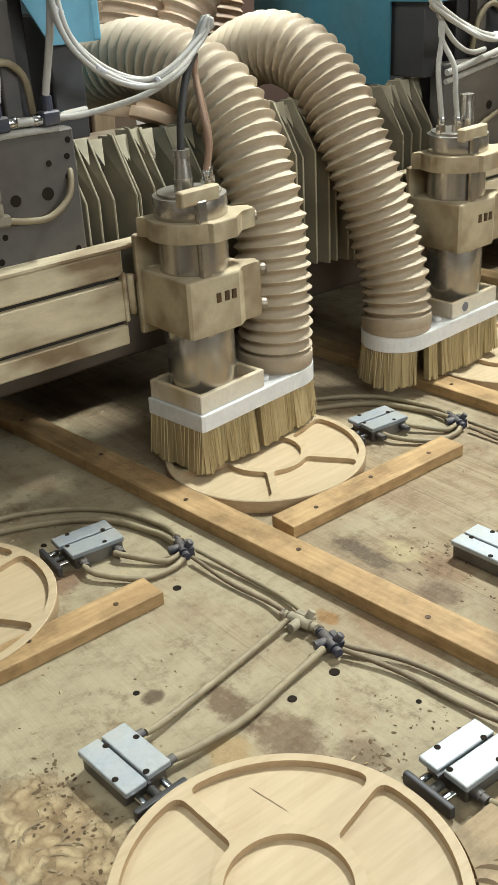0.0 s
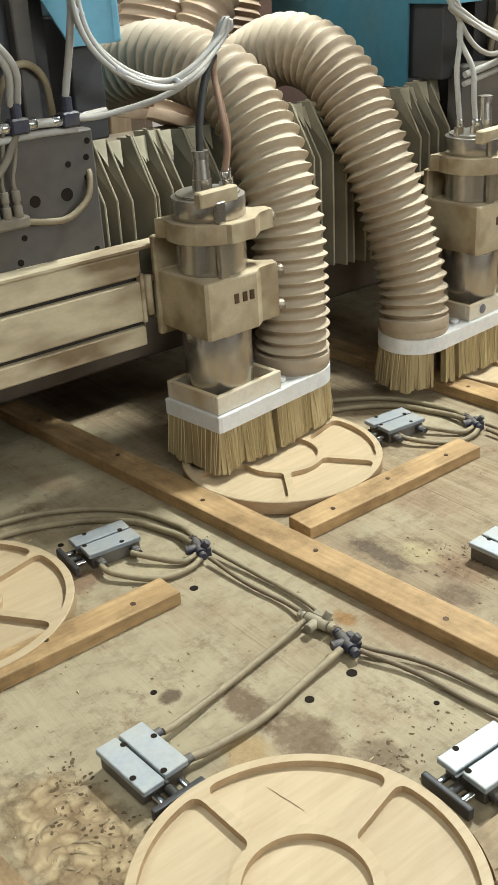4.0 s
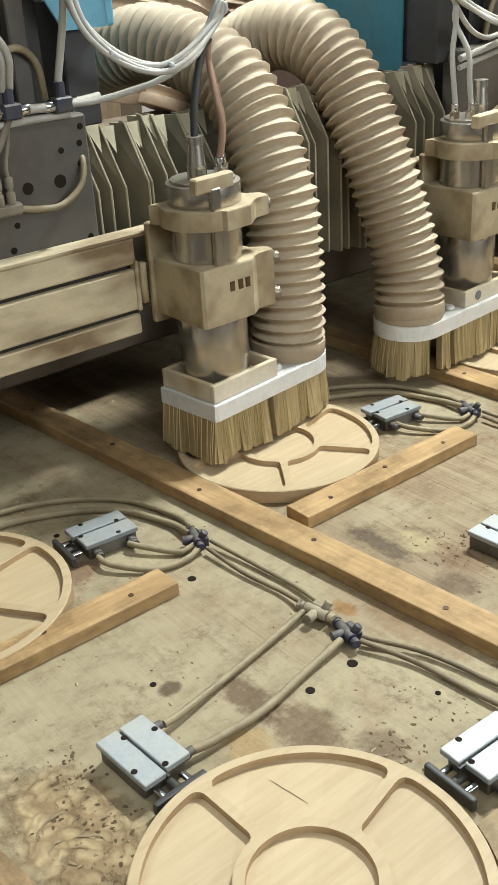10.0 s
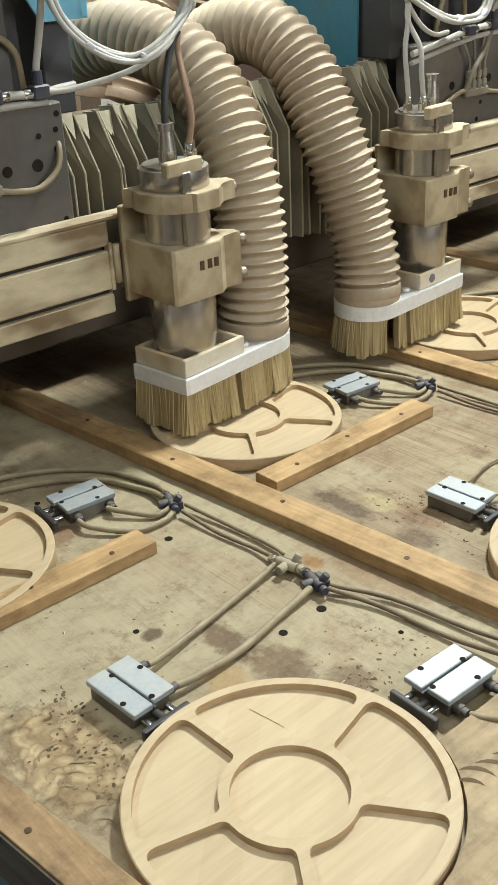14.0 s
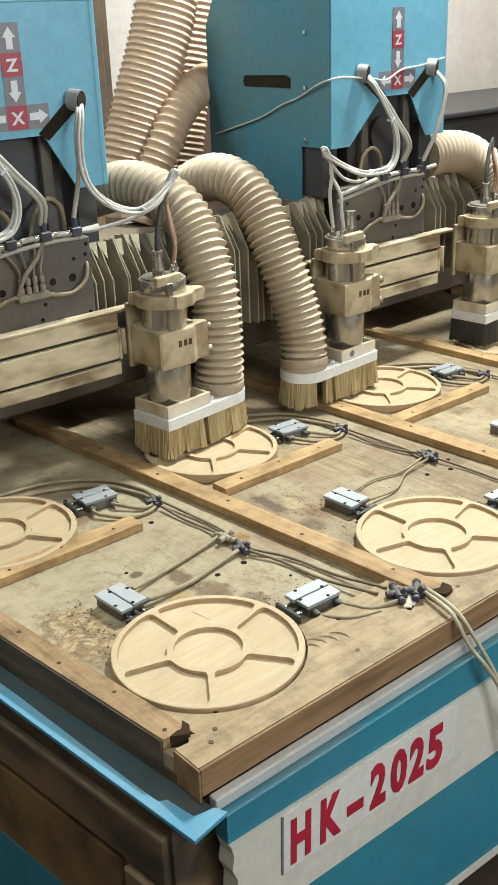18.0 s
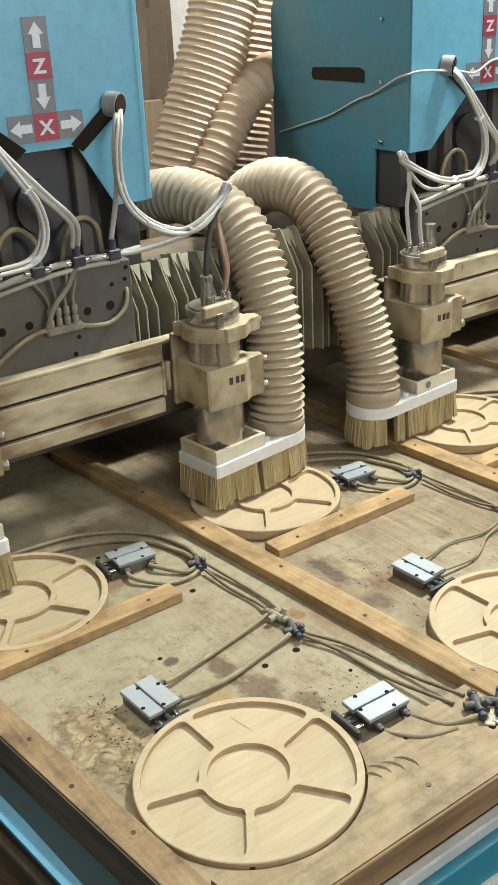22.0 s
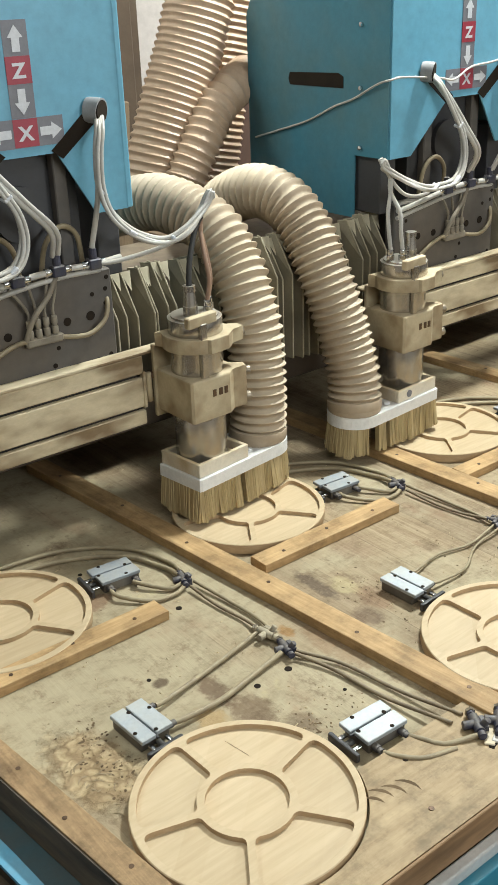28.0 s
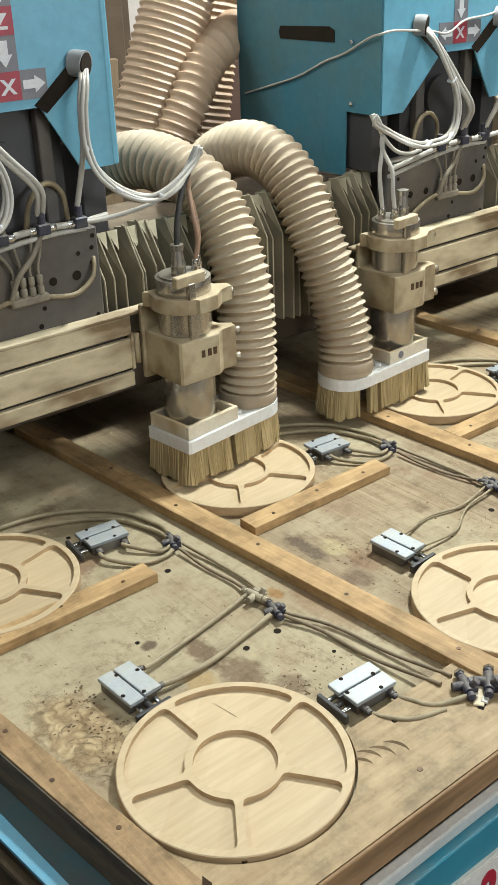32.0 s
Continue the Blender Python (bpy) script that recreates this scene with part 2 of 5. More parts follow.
    pale = mix(nt, ramp(nt, chew.outputs["Distance"], [(0.30, grey(0)), (0.62, grey(0.75))]), (0.56, 0.44, 0.26), (0.27, 0.18, 0.095))
    col = mix(nt, mix(nt, 1.0, near, grey(0.85), "MULTIPLY"), col, pale)
    rough_ground = mix(nt, 1.0, chew.outputs["Distance"], near, "MULTIPLY")
    scuff = noise_at(nt, coords(nt, (1, 1.6, 1), 35), 17.0, 9, 0.78)
    col = mix(nt, 0.55, col, ramp(nt, scuff, [(0.36, (0.50, 0.44, 0.37)), (0.51, (1.0, 1.0, 1.0)), (0.70, (1.12, 1.12, 1.10))]), "MULTIPLY")
    col = mix(nt, 1.0, col, (0.76, 0.735, 0.705), "MULTIPLY")
    nt.links.new(col, b.inputs["Base Color"])
    height = mix(nt, 0.35, rough_ground, g)
    bump(nt, b, height, 0.9, 0.006)
    return m


SPOIL = spoilboard_material()
BAR = timber("pine_bar", (0.53, 0.36, 0.18), (0.33, 0.20, 0.09), dirt=0.55, blotch=0.32)
BAR_Y = timber("pine_bar_long", (0.39, 0.265, 0.14), (0.21, 0.13, 0.066), grain=(90, 6, 90), dirt=0.45, blotch=0.4)
BOARD = timber("fir_board", (0.435, 0.33, 0.195), (0.28, 0.195, 0.105), grain=(5, 70, 70), dirt=0.35, blotch=0.32)
TRAY = timber("beech_tray", (0.56, 0.45, 0.295), (0.475, 0.37, 0.232), grain=(8, 120, 120), turn=-42, strips=30, rough=0.55, relief=0.08)
# tray walls: slightly burnt cut wood, darkened further to give wall shade
TRAY_CUT = timber("beech_cut_shaded", (0.46, 0.335, 0.20), (0.36, 0.25, 0.14), grain=(60, 60, 200), rough=0.6)
PIT = worn("brown_pit", (0.19, 0.13, 0.075), (0.08, 0.056, 0.034), 60, 0.9, spec=0.1)
CHIP = timber("shavings", (0.53, 0.43, 0.27), (0.44, 0.34, 0.20), grain=(40, 40, 40))
HOLE = worn("dark_hole", (0.03, 0.022, 0.015), (0.015, 0.012, 0.01), rough=0.9, spec=0.1)
SCREW = worn("rusty_screw", (0.15, 0.09, 0.05), (0.06, 0.038, 0.025), 200, 0.5, 0.6)
ALU = worn("milled_aluminium", (0.43, 0.475, 0.51), (0.36, 0.39, 0.405), 40, 0.46, 0.4, dust=(0.62, 0.56, 0.44), dust_amount=0.3, relief=0.05)
# back-row clamps: more dust, and the gantry's shade put into a darker base
ALU_DULL = worn("dusty_shaded_aluminium", (0.31, 0.35, 0.385), (0.24, 0.265, 0.28), 40, 0.55, 0.3, dust=(0.46, 0.42, 0.34), dust_amount=0.45, relief=0.05)
ALU_BODY = worn("cylinder_body", (0.20, 0.185, 0.165), (0.11, 0.095, 0.075), 60, 0.5, 0.5, relief=0.1)
BOLT = worn("dull_bolt", (0.33, 0.28, 0.21), (0.18, 0.14, 0.095), 120, 0.4, 0.6)
STEEL = worn("spindle_steel", (0.58, 0.55, 0.50), (0.44, 0.405, 0.35), 12, 0.22, 0.92, dust=(0.62, 0.53, 0.38), dust_amount=0.35, relief=0.015, stretch=(1, 1, 0.15))
CHROME = worn("chrome", (0.75, 0.75, 0.75), (0.6, 0.6, 0.6), 40, 0.15, 1.0, relief=0.02)
BRACKET = worn("dusty_cast_bracket", (0.52, 0.44, 0.29), (0.27, 0.195, 0.11), 40, 0.6, 0.1, dust=(0.56, 0.45, 0.29), dust_amount=0.8, hard=(0.42, 0.6))
BEAM = worn("dusty_beam", (0.62, 0.53, 0.36), (0.21, 0.14, 0.072), 40, 0.65, 0.1, dust=(0.60, 0.50, 0.33), dust_amount=0.8, stretch=(0.4, 1, 1), hard=(0.42, 0.58))
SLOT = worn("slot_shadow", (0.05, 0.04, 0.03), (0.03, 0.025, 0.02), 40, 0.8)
SHOE = worn("white_acrylic", (0.80, 0.80, 0.79), (0.70, 0.69, 0.66), 20, 0.4, dust=(0.62, 0.53, 0.36), dust_amount=0.22, relief=0.03)
SOCKET = worn("dusty_socket", (0.72, 0.66, 0.54), (0.42, 0.29, 0.14), 24, 0.6, dust=(0.60, 0.47, 0.27), dust_amount=0.9, hard=(0.45, 0.62))
BRISTLE = timber("brush_bristle", (0.47, 0.375, 0.205), (0.25, 0.185, 0.09), grain=(130, 130, 4), rough=0.7)
HOSE = worn("dust_hose", (0.44, 0.35, 0.245), (0.31, 0.235, 0.16), 16, 0.5, dust=(0.60, 0.505, 0.36), dust_amount=0.8, relief=0.06)
DUCT = worn("duct_hose", (0.58, 0.42, 0.29), (0.46, 0.32, 0.21), 12, 0.5, relief=0.05)
BLUE = worn("blue_enamel", (0.15, 0.405, 0.55), (0.12, 0.345, 0.47), 9, 0.38, dust=(0.34, 0.40, 0.38), dust_amount=0.5, relief=0.04)
LEDGE = worn("chipped_ledge_blue", (0.085, 0.36, 0.55), (0.055, 0.27, 0.42), 25, 0.45, dust=(0.20, 0.30, 0.33), dust_amount=0.5, relief=0.08)
STRAND = timber("brush_strand", (0.50, 0.41, 0.23), (0.36, 0.28, 0.14), grain=(300, 300, 6), rough=0.7)
# cover blue with side shade put into the colour, plus dust patches
COVER_SIDE = worn("shaded_blue_side", (0.045, 0.195, 0.265), (0.07, 0.16, 0.18), 14, 0.45, dust=(0.30, 0.28, 0.22), dust_amount=0.4, relief=0.05, hard=(0.45, 0.65))
VALVE = worn("dust_caked_valve", (0.30, 0.265, 0.20), (0.16, 0.135, 0.10), 60, 0.7, dust=(0.40, 0.34, 0.25), dust_amount=0.6)
CLEAR_TUBE = worn("yellowed_tube", (0.55, 0.49, 0.35), (0.44, 0.38, 0.25), 40, 0.25, relief=0.02)
TEAL = worn("teal_enamel", (0.03, 0.25, 0.35), (0.022, 0.19, 0.28), 9, 0.42, dust=(0.30, 0.28, 0.22), dust_amount=0.4, relief=0.05)
WHITE = worn("white_enamel", (0.72, 0.70, 0.63), (0.60, 0.57, 0.49), 10, 0.5, relief=0.04)
STICKER = worn("sticker_white", (0.78, 0.76, 0.72), (0.72, 0.70, 0.66), 12, 0.35, relief=0.02)
RED = worn("sticker_red", (0.50, 0.02, 0.05), (0.40, 0.015, 0.04), 30, 0.4, relief=0.02)
SIGN_RED = worn("faded_sign_red", (0.36, 0.045, 0.065), (0.28, 0.04, 0.06), 30, 0.45, relief=0.02)
SIGN_GREY = worn("sign_grey", (0.20, 0.20, 0.22), (0.15, 0.15, 0.17), 30, 0.45, relief=0.02)
SIGN_WHITE = worn("sign_white", (0.66, 0.67, 0.69), (0.56, 0.57, 0.60), 30, 0.45, relief=0.02)
IRON = worn("dark_iron_plate", (0.070, 0.068, 0.068), (0.125, 0.10, 0.074), 13, 0.62, 0.1, dust=(0.25, 0.21, 0.16), dust_amount=0.6, hard=(0.38, 0.66))
BLACK = worn("black_paint", (0.050, 0.050, 0.054), (0.040, 0.036, 0.033), 20, 0.5)
SLEEVE = worn("grey_rubber_sleeve", (0.30, 0.30, 0.30), (0.18, 0.175, 0.165), 40, 0.5)
CHAR = worn("charred_wood", (0.075, 0.044, 0.026), (0.035, 0.022, 0.014), 90, 0.9, relief=0.4, spec=0.1)
RUBBER = worn("black_rubber", (0.03, 0.03, 0.03), (0.05, 0.045, 0.035), 60, 0.6)
BELLOWS = worn("bellows_cloth", (0.30, 0.262, 0.178), (0.165, 0.14, 0.092), 30, 0.75, dust=(0.42, 0.37, 0.25), dust_amount=0.7)
# paler than the cloth: edge dust, and light caught by crests and upper faces
HEM = worn("dusty_lit_hem", (0.47, 0.42, 0.29), (0.28, 0.24, 0.16), 60, 0.8)
TUBE = worn("dusty_air_tube", (0.29, 0.235, 0.14), (0.18, 0.135, 0.078), 60, 0.5, dust=(0.42, 0.35, 0.22), dust_amount=0.7)
TUBE_DARK = worn("grimy_air_tube", (0.20, 0.15, 0.09), (0.12, 0.085, 0.05), 60, 0.5, dust=(0.36, 0.29, 0.18), dust_amount=0.5)
TUBE_W = worn("pale_air_tube", (0.50, 0.49, 0.46), (0.38, 0.36, 0.32), 40, 0.4, dust=(0.50, 0.42, 0.30), dust_amount=0.6)
FITTING = worn("blue_black_fitting", (0.025, 0.028, 0.055), (0.06, 0.055, 0.055), 110, 0.45, dust=(0.35, 0.30, 0.22), dust_amount=0.45, hard=(0.45, 0.6))
FITTING_DUSTY = worn("dust_caked_fitting", (0.40, 0.345, 0.24), (0.16, 0.14, 0.11), 90, 0.8, dust=(0.48, 0.41, 0.28), dust_amount=0.6, hard=(0.4, 0.6))
COPPER = worn("coolant_tube", (0.33, 0.21, 0.14), (0.25, 0.15, 0.10), 40, 0.35)
DARK_PLY = worn("dark_red_ply", (0.11, 0.060, 0.042), (0.06, 0.033, 0.025), 14, 0.8, relief=0.2)
# dusty brown, with the shade under the gantry put into a darker base
MUD = worn("dusty_brown_steel", (0.13, 0.096, 0.066), (0.065, 0.047, 0.032), 18, 0.8, dust=(0.26, 0.20, 0.13), dust_amount=0.6, relief=0.2, hard=(0.42, 0.62))
WALL = worn("plaster_wall", (0.70, 0.645, 0.60), (0.55, 0.50, 0.46), 5, 0.9, relief=0.2, spec=0.2)
CEIL = worn("ceiling_paint", (0.78, 0.77, 0.75), (0.66, 0.65, 0.63), 5, 0.9, spec=0.2)
FLOOR = worn("dusty_concrete", (0.085, 0.06, 0.042), (0.045, 0.032, 0.024), 9, 0.9, relief=0.4, spec=0.2)
GRIME = worn("grimy_frame", (0.17, 0.105, 0.05), (0.03, 0.022, 0.015), 34, 0.8, dust=(0.28, 0.21, 0.12), dust_amount=0.7, relief=0.6, stretch=(1, 0.35, 1), hard=(0.42, 0.6))
RUST = worn("rusty_sheet", (0.21, 0.125, 0.045), (0.085, 0.052, 0.022), 26, 0.8, relief=0.4, hard=(0.42, 0.62))
RAIL = worn("bare_rail", (0.80, 0.80, 0.77), (0.66, 0.66, 0.63), 40, 0.3, 0.35, relief=0.05)
EDGE = timber("sawn_edge", (0.30, 0.185, 0.095), (0.15, 0.09, 0.045), grain=(4, 60, 60), dirt=0.6)
SIDE = timber("dirty_side", (0.175, 0.135, 0.095), (0.060, 0.062, 0.058), grain=(60, 4, 60), dirt=0.8)
GUTTER = worn("dusty_gutter", (0.018, 0.075, 0.095), (0.035, 0.05, 0.05), 26, 0.8, dust=(0.06, 0.055, 0.045), dust_amount=0.5, relief=0.3)
PLANK = timber("rough_plank", (0.34, 0.25, 0.16), (0.21, 0.15, 0.095), grain=(40, 40, 3), dirt=0.4)
BRASSY = worn("dusty_timber_post", (0.16, 0.11, 0.07), (0.08, 0.055, 0.035), 12, 0.8)

# ---- mesh helpers ----
def part(name, bm, material, parent=None, label="", smooth=False):
    me = bpy.data.meshes.new(name)
    bmesh.ops.recalc_face_normals(bm, faces=bm.faces[:])
    bm.to_mesh(me)
    bm.free()
    me.materials.append(material)
    if smooth:
        me.shade_smooth()
        me.set_sharp_from_angle(angle=radians(38))
    ob = new(name, me)
    ob.parent = parent
    if label:
        tagged(ob, label)
    return ob


def thing(name, at, label, category, group="", kind=""):
    ob = new(name)
    ob.matrix_world = at if isinstance(at, Matrix) else Matrix.Translation(at)
    return tagged(ob, label, category, group, kind)


def box(bm, x0, x1, y0, y1, z0, z1, bev=0.0, turn=0.0, seg=1):
    m = Matrix.Translation(((x0 + x1) / 2, (y0 + y1) / 2, (z0 + z1) / 2)) @ Matrix.Rotation(radians(turn), 4, "Z") @ Matrix.Diagonal((abs(x1 - x0), abs(y1 - y0), abs(z1 - z0), 1))
    made = bmesh.ops.create_cube(bm, size=1.0, matrix=m)["verts"]
    if bev:
        bmesh.ops.bevel(bm, geom=list({e for v in made for e in v.link_edges}), offset=bev, segments=seg, affect="EDGES", profile=0.5)
    return bm


def boxed(*dims, bev=0.001, turn=0.0, seg=1):
    return box(bmesh.new(), *dims, bev=bev, turn=turn, seg=seg)


def prism(bm, outline, z0, z1, bev=0.0, m=None):
    low = [bm.verts.new((x, y, z0)) for x, y in outline]
    high = [bm.verts.new((x, y, z1)) for x, y in outline]
    n = len(outline)
    faces = [bm.faces.new(low[::-1]), bm.faces.new(high)]
    faces += [bm.faces.new((low[i], low[(i + 1) % n], high[(i + 1) % n], high[i])) for i in range(n)]
    if bev:
        bmesh.ops.bevel(bm, geom=list(faces[1].edges), offset=bev, segments=2, affect="EDGES", profile=0.5)
    if m is not None:
        bmesh.ops.transform(bm, matrix=m, verts=bm.verts[:])
    return bm


def rod(bm, a, b, r, seg=16, r2=None, bev=0.0):
    a, b = Vector(a), Vector(b)
    d = b - a
    m = Matrix.Translation((a + b) / 2) @ d.to_track_quat("Z", "Y").to_matrix().to_4x4()
    made = bmesh.ops.create_cone(bm, cap_ends=True, segments=seg, radius1=r, radius2=r if r2 is None else r2, depth=d.length, matrix=m)["verts"]
    if bev:
        rims = {e for v in made for e in v.link_edges if any(len(f.verts) > 4 for f in e.link_faces)}
        bmesh.ops.bevel(bm, geom=list(rims), offset=bev, segments=2, affect="EDGES", profile=0.5)
    return bm


def spline(points, step):
    """Even points along a smooth curve through the given ones."""
    p = [Vector(q) for q in points]
    p = [p[0] * 2 - p[1], *p, p[-1] * 2 - p[-2]]
    fine = []
    for i in range(1, len(p) - 2):
        for k in range(24):
            t = k / 24
            a, b, c, d = p[i - 1], p[i], p[i + 1], p[i + 2]
            fine.append(0.5 * ((2 * b) + (c - a) * t + (2 * a - 5 * b + 4 * c - d) * t * t + (3 * b - a - 3 * c + d) * t**3))
    fine.append(p[-2])
    out, left = [fine[0]], step
    for a, b in zip(fine, fine[1:]):
        run = (b - a).length
        while run >= left > 0:
            a = a + (b - a) * (left / run)
            out.append(a)
            run, left = (b - a).length, step
        left -= run
    if (out[-1] - fine[-1]).length > step * 0.3:
        out.append(fine[-1])
    return out


def sweep(points, radius, step=0.01, seg=10, shape=None):
    """A round hose along the points; shape(s) scales the radius along its length."""
    line = spline(points, step)
    bm, rings = bmesh.new(), []
    side = None
    s = 0.0
    for i, c in enumerate(line):
        d = (line[min(i + 1, len(line) - 1)] - line[max(i - 1, 0)]).normalized()
        if side is None:
            side = d.orthogonal().normalized()
        side = (side - d * side.dot(d)).normalized()
        other = d.cross(side)
        ring = []
        for k in range(seg):
            a = 2 * math.pi * k / seg
            r = radius * (shape(s, a) if shape else 1.0)
            ring.append(bm.verts.new(c + (side * math.cos(a) + other * math.sin(a)) * r))
        rings.append(ring)
        if i + 1 < len(line):
            s += (line[i + 1] - c).length
    for a, b in zip(rings, rings[1:]):
        for k in range(seg):
            bm.faces.new((a[k], a[(k + 1) % seg], b[(k + 1) % seg], b[k]))
    bm.faces.new(rings[0][::-1])
    bm.faces.new(rings[-1])
    return bm


def ribbed(points, radius, pitch, depth, seg=30):
    """A ring-ribbed suction hose."""
    def shape(s, a):
        u = s / pitch
        return 1 - depth + depth * (0.5 - 0.5 * math.cos(2 * math.pi * u)) ** 1.35
    return sweep(points, radius, pitch / 8.0, seg, shape)


def arc(cx, cy, r, a0, a1, n):
    return [(cx + r * math.cos(a0 + (a1 - a0) * i / n), cy + r * math.sin(a0 + (a1 - a0) * i / n)) for i in range(n + 1)]


# ---- the room ----
def slab(name, dims, material, label, category):
    return tagged(part(name, boxed(*dims, bev=0.0), material), label, category, kind="structure")


slab("floor", (-4.0, 5.0, -4.0, 3.0, -0.90, -0.80), FLOOR, "dark dusty concrete workshop floor", "floor")
slab("ceiling", (-4.0, 5.0, -4.0, 3.0, 2.6, 2.7), CEIL, "grey painted workshop ceiling", "ceiling")
slab("wall_north", (-4.0, 5.0, 2.6, 2.7, -0.8, 2.6), WALL, "stained pale plaster wall behind the machine", "wall")
slab("wall_south", (-4.0, 5.0, -4.0, -3.9, -0.8, 2.6), WALL, "stained pale plaster wall", "wall")
slab("wall_east", (4.9, 5.0, -3.9, 2.6, -0.8, 2.6), WALL, "stained pale plaster wall", "wall")
slab("wall_west", (-4.0, -3.9, -3.9, 2.6, -0.8, 2.6), WALL, "stained pale plaster wall", "wall")

# ---- the machine bed ----
LEAN = 0.112


def edge_x(y):
    """The left edge of the bed, which is not quite square to the front."""
    return -0.407 - LEAN * (y + 0.215)


PITCH = 0.525
XL, XR, YF, YB = -0.404, 2.30, -0.374, 1.30
bed = thing("machine_bed", (0, 0, 0), "blue and white steel router bed with a grimy flank", "machine")
part("bed_frame", prism(bmesh.new(), [(XL - 0.03, YF + 0.01), (XR, YF + 0.01), (XR, YB), (XL - 0.03 - LEAN * (YB - YF), YB)], -0.48, -0.055), GRIME, bed)
part("side_sheet", prism(bmesh.new(), [(edge_x(YF) - 0.004, YF + 0.02), (edge_x(YF) + 0.004, YF + 0.02), (edge_x(YB) + 0.004, YB), (edge_x(YB) - 0.004, YB)], -0.052, -0.0245), GRIME, bed)
# left ledge: a bent blue strip with a broken end near the corner
lm = prism(bmesh.new(), [(-0.616, YB), (XL - 0.083, 0.0), (XL - 0.040, YF - 0.055), (XL + 0.022, YF - 0.044), (XL + 0.014, YF - 0.026), (XL - 0.016, YF - 0.022), (XL - 0.022, YF + 0.026), (XL - 0.034, YF + 0.030), (XL - 0.037, YF + 0.066), (XL - 0.059, -0.024), (-0.594, YB)], -0.040, -0.034, 0.001)
part("side_ledge", lm, LEDGE, bed, "chipped light blue steel ledge")
part("side_gutter", prism(bmesh.new(), [(edge_x(YB), YB), (-0.606, YB), (XL - 0.070, 0.0), (XL - 0.036, YF + 0.03), (XL - 0.022, YF - 0.034), (XL + 0.016, YF - 0.030), (XL + 0.016, YF + 0.01), (edge_x(YF), YF + 0.02)], -0.054, -0.0415), GUTTER, bed, "dark dusty teal gutter")
part("front_rail", boxed(XL + 0.022, XR, YF - 0.020, YF - 0.004, -0.053, -0.033, bev=0.003, seg=2), RAIL, bed, "bare aluminium edge rail")
upright = Matrix.Translation((0, YF - 0.004, 0)) @ Matrix.Rotation(radians(90), 4, "X")
blue_low = [(XL + 0.030, -0.105), (0.60, -0.130), (XR, -0.130)]
white_low = [(XL + 0.14, -0.271), (0.60, -0.300), (XR, -0.310)]
bb = prism(bmesh.new(), [*blue_low, (XR, -0.058), (XL + 0.030, -0.058)], 0.0, 0.026, 0.0, upright)
part("front_blue_band", bb, TEAL, bed, "dark blue enamel band")
part("band_lip", boxed(XL + 0.028, XR, YF - 0.0315, YF - 0.014, -0.0605, -0.0555, bev=0.002, seg=2), TEAL, bed, "folded bright blue lip of the band")
ragged = [(x, z - 0.001) for x, z in blue_low] + white_low[::-1] + [(XL + 0.10, -0.284), (XL + 0.075, -0.279), (XL + 0.052, -0.276), (XL + 0.044, -0.264), (XL + 0.047, -0.238), (XL + 0.037, -0.205), (XL + 0.040, -0.172), (XL + 0.032, -0.150), (XL + 0.036, -0.126), (XL + 0.031, -0.107)]
part("front_white_band", prism(bmesh.new(), ragged, 0.0, 0.030, 0.0, upright), WHITE, bed, "chipped white enamel band")
bp = prism(bmesh.new(), [(XL + 0.075, -0.488), (0.60, -0.546), (XR, -0.60), *[(x, z - 0.001) for x, z in white_low[::-1]], (XL + 0.10, -0.286), (XL + 0.075, -0.279)], 0.0, 0.0255, 0.0, upright)
part("front_blue_panel", bp, TEAL, bed, "dark blue enamel front panel")
part("corner_post", boxed(XL + 0.012, XL + 0.071, YF - 0.020, YF + 0.01, -0.78, -0.277, bev=0.003), WHITE, bed, "rust-stained white corner post")
part("bottom_strip", prism(bmesh.new(), [(XL + 0.075, -0.506), (0.60, -0.565), (XR, -0.619), (XR, -0.6005), (0.60, -0.5465), (XL + 0.075, -0.4885)], 0.0, 0.028, 0.0, upright), WHITE, bed)
part("plinth", boxed(XL + 0.05, XR, YF + 0.16, YB, -0.80, -0.481, bev=0.003), FLOOR, bed)
swing = Matrix.Translation((XL, YF, 0)) @ Matrix.Rotation(math.atan(LEAN), 4, "Z") @ Matrix.Translation((-XL, -YF, 0))
flank = [part("side_blue_panel", boxed(XL - 0.036, XL - 0.028, YF + 0.15, YB, -0.70, -0.345, bev=0.002), TEAL, bed)]
flank.append(part("side_beam", boxed(XL - 0.042, XL - 0.02, YF + 0.02, YB, -0.170, -0.085, bev=0.006, seg=2), GRIME, bed))
flank.append(part("side_rust_panel", boxed(XL - 0.038, XL - 0.026, YF + 0.12, YB, -0.340, -0.185, bev=0.003), RUST, bed, "rusty orange-brown flank sheet"))
flank.append(part("flank_post", boxed(XL - 0.046, XL - 0.012, YF + 0.045, YF + 0.105, -0.78, -0.180, bev=0.004), GRIME, bed))
flank.append(part("post_strip", boxed(XL - 0.018, XL - 0.010, YF + 0.016, YF + 0.026, -0.78, -0.255, bev=0.002), WHITE, bed, "narrow white edge of the torn corner sheet"))
for piece in flank:
    piece.data.transform(swing)
for zz in (-0.362,):
    part("panel_bolt", rod(bmesh.new(), (XL + 0.13, YF - 0.034, zz), (XL + 0.13, YF - 0.024, zz), 0.008, 12, bev=0.002), WHITE, bed, smooth=True)

# model sign on the white band
sign = thing("model_sign", pose(-0.285, YF - 0.0355, -0.2165, 0, 1.5, 0), "white sticker with red model lettering on the front", "sign")
part("backing", boxed(0, 0.375, 0, 0.0012, 0, 0.1035, bev=0.0), STICKER, sign)
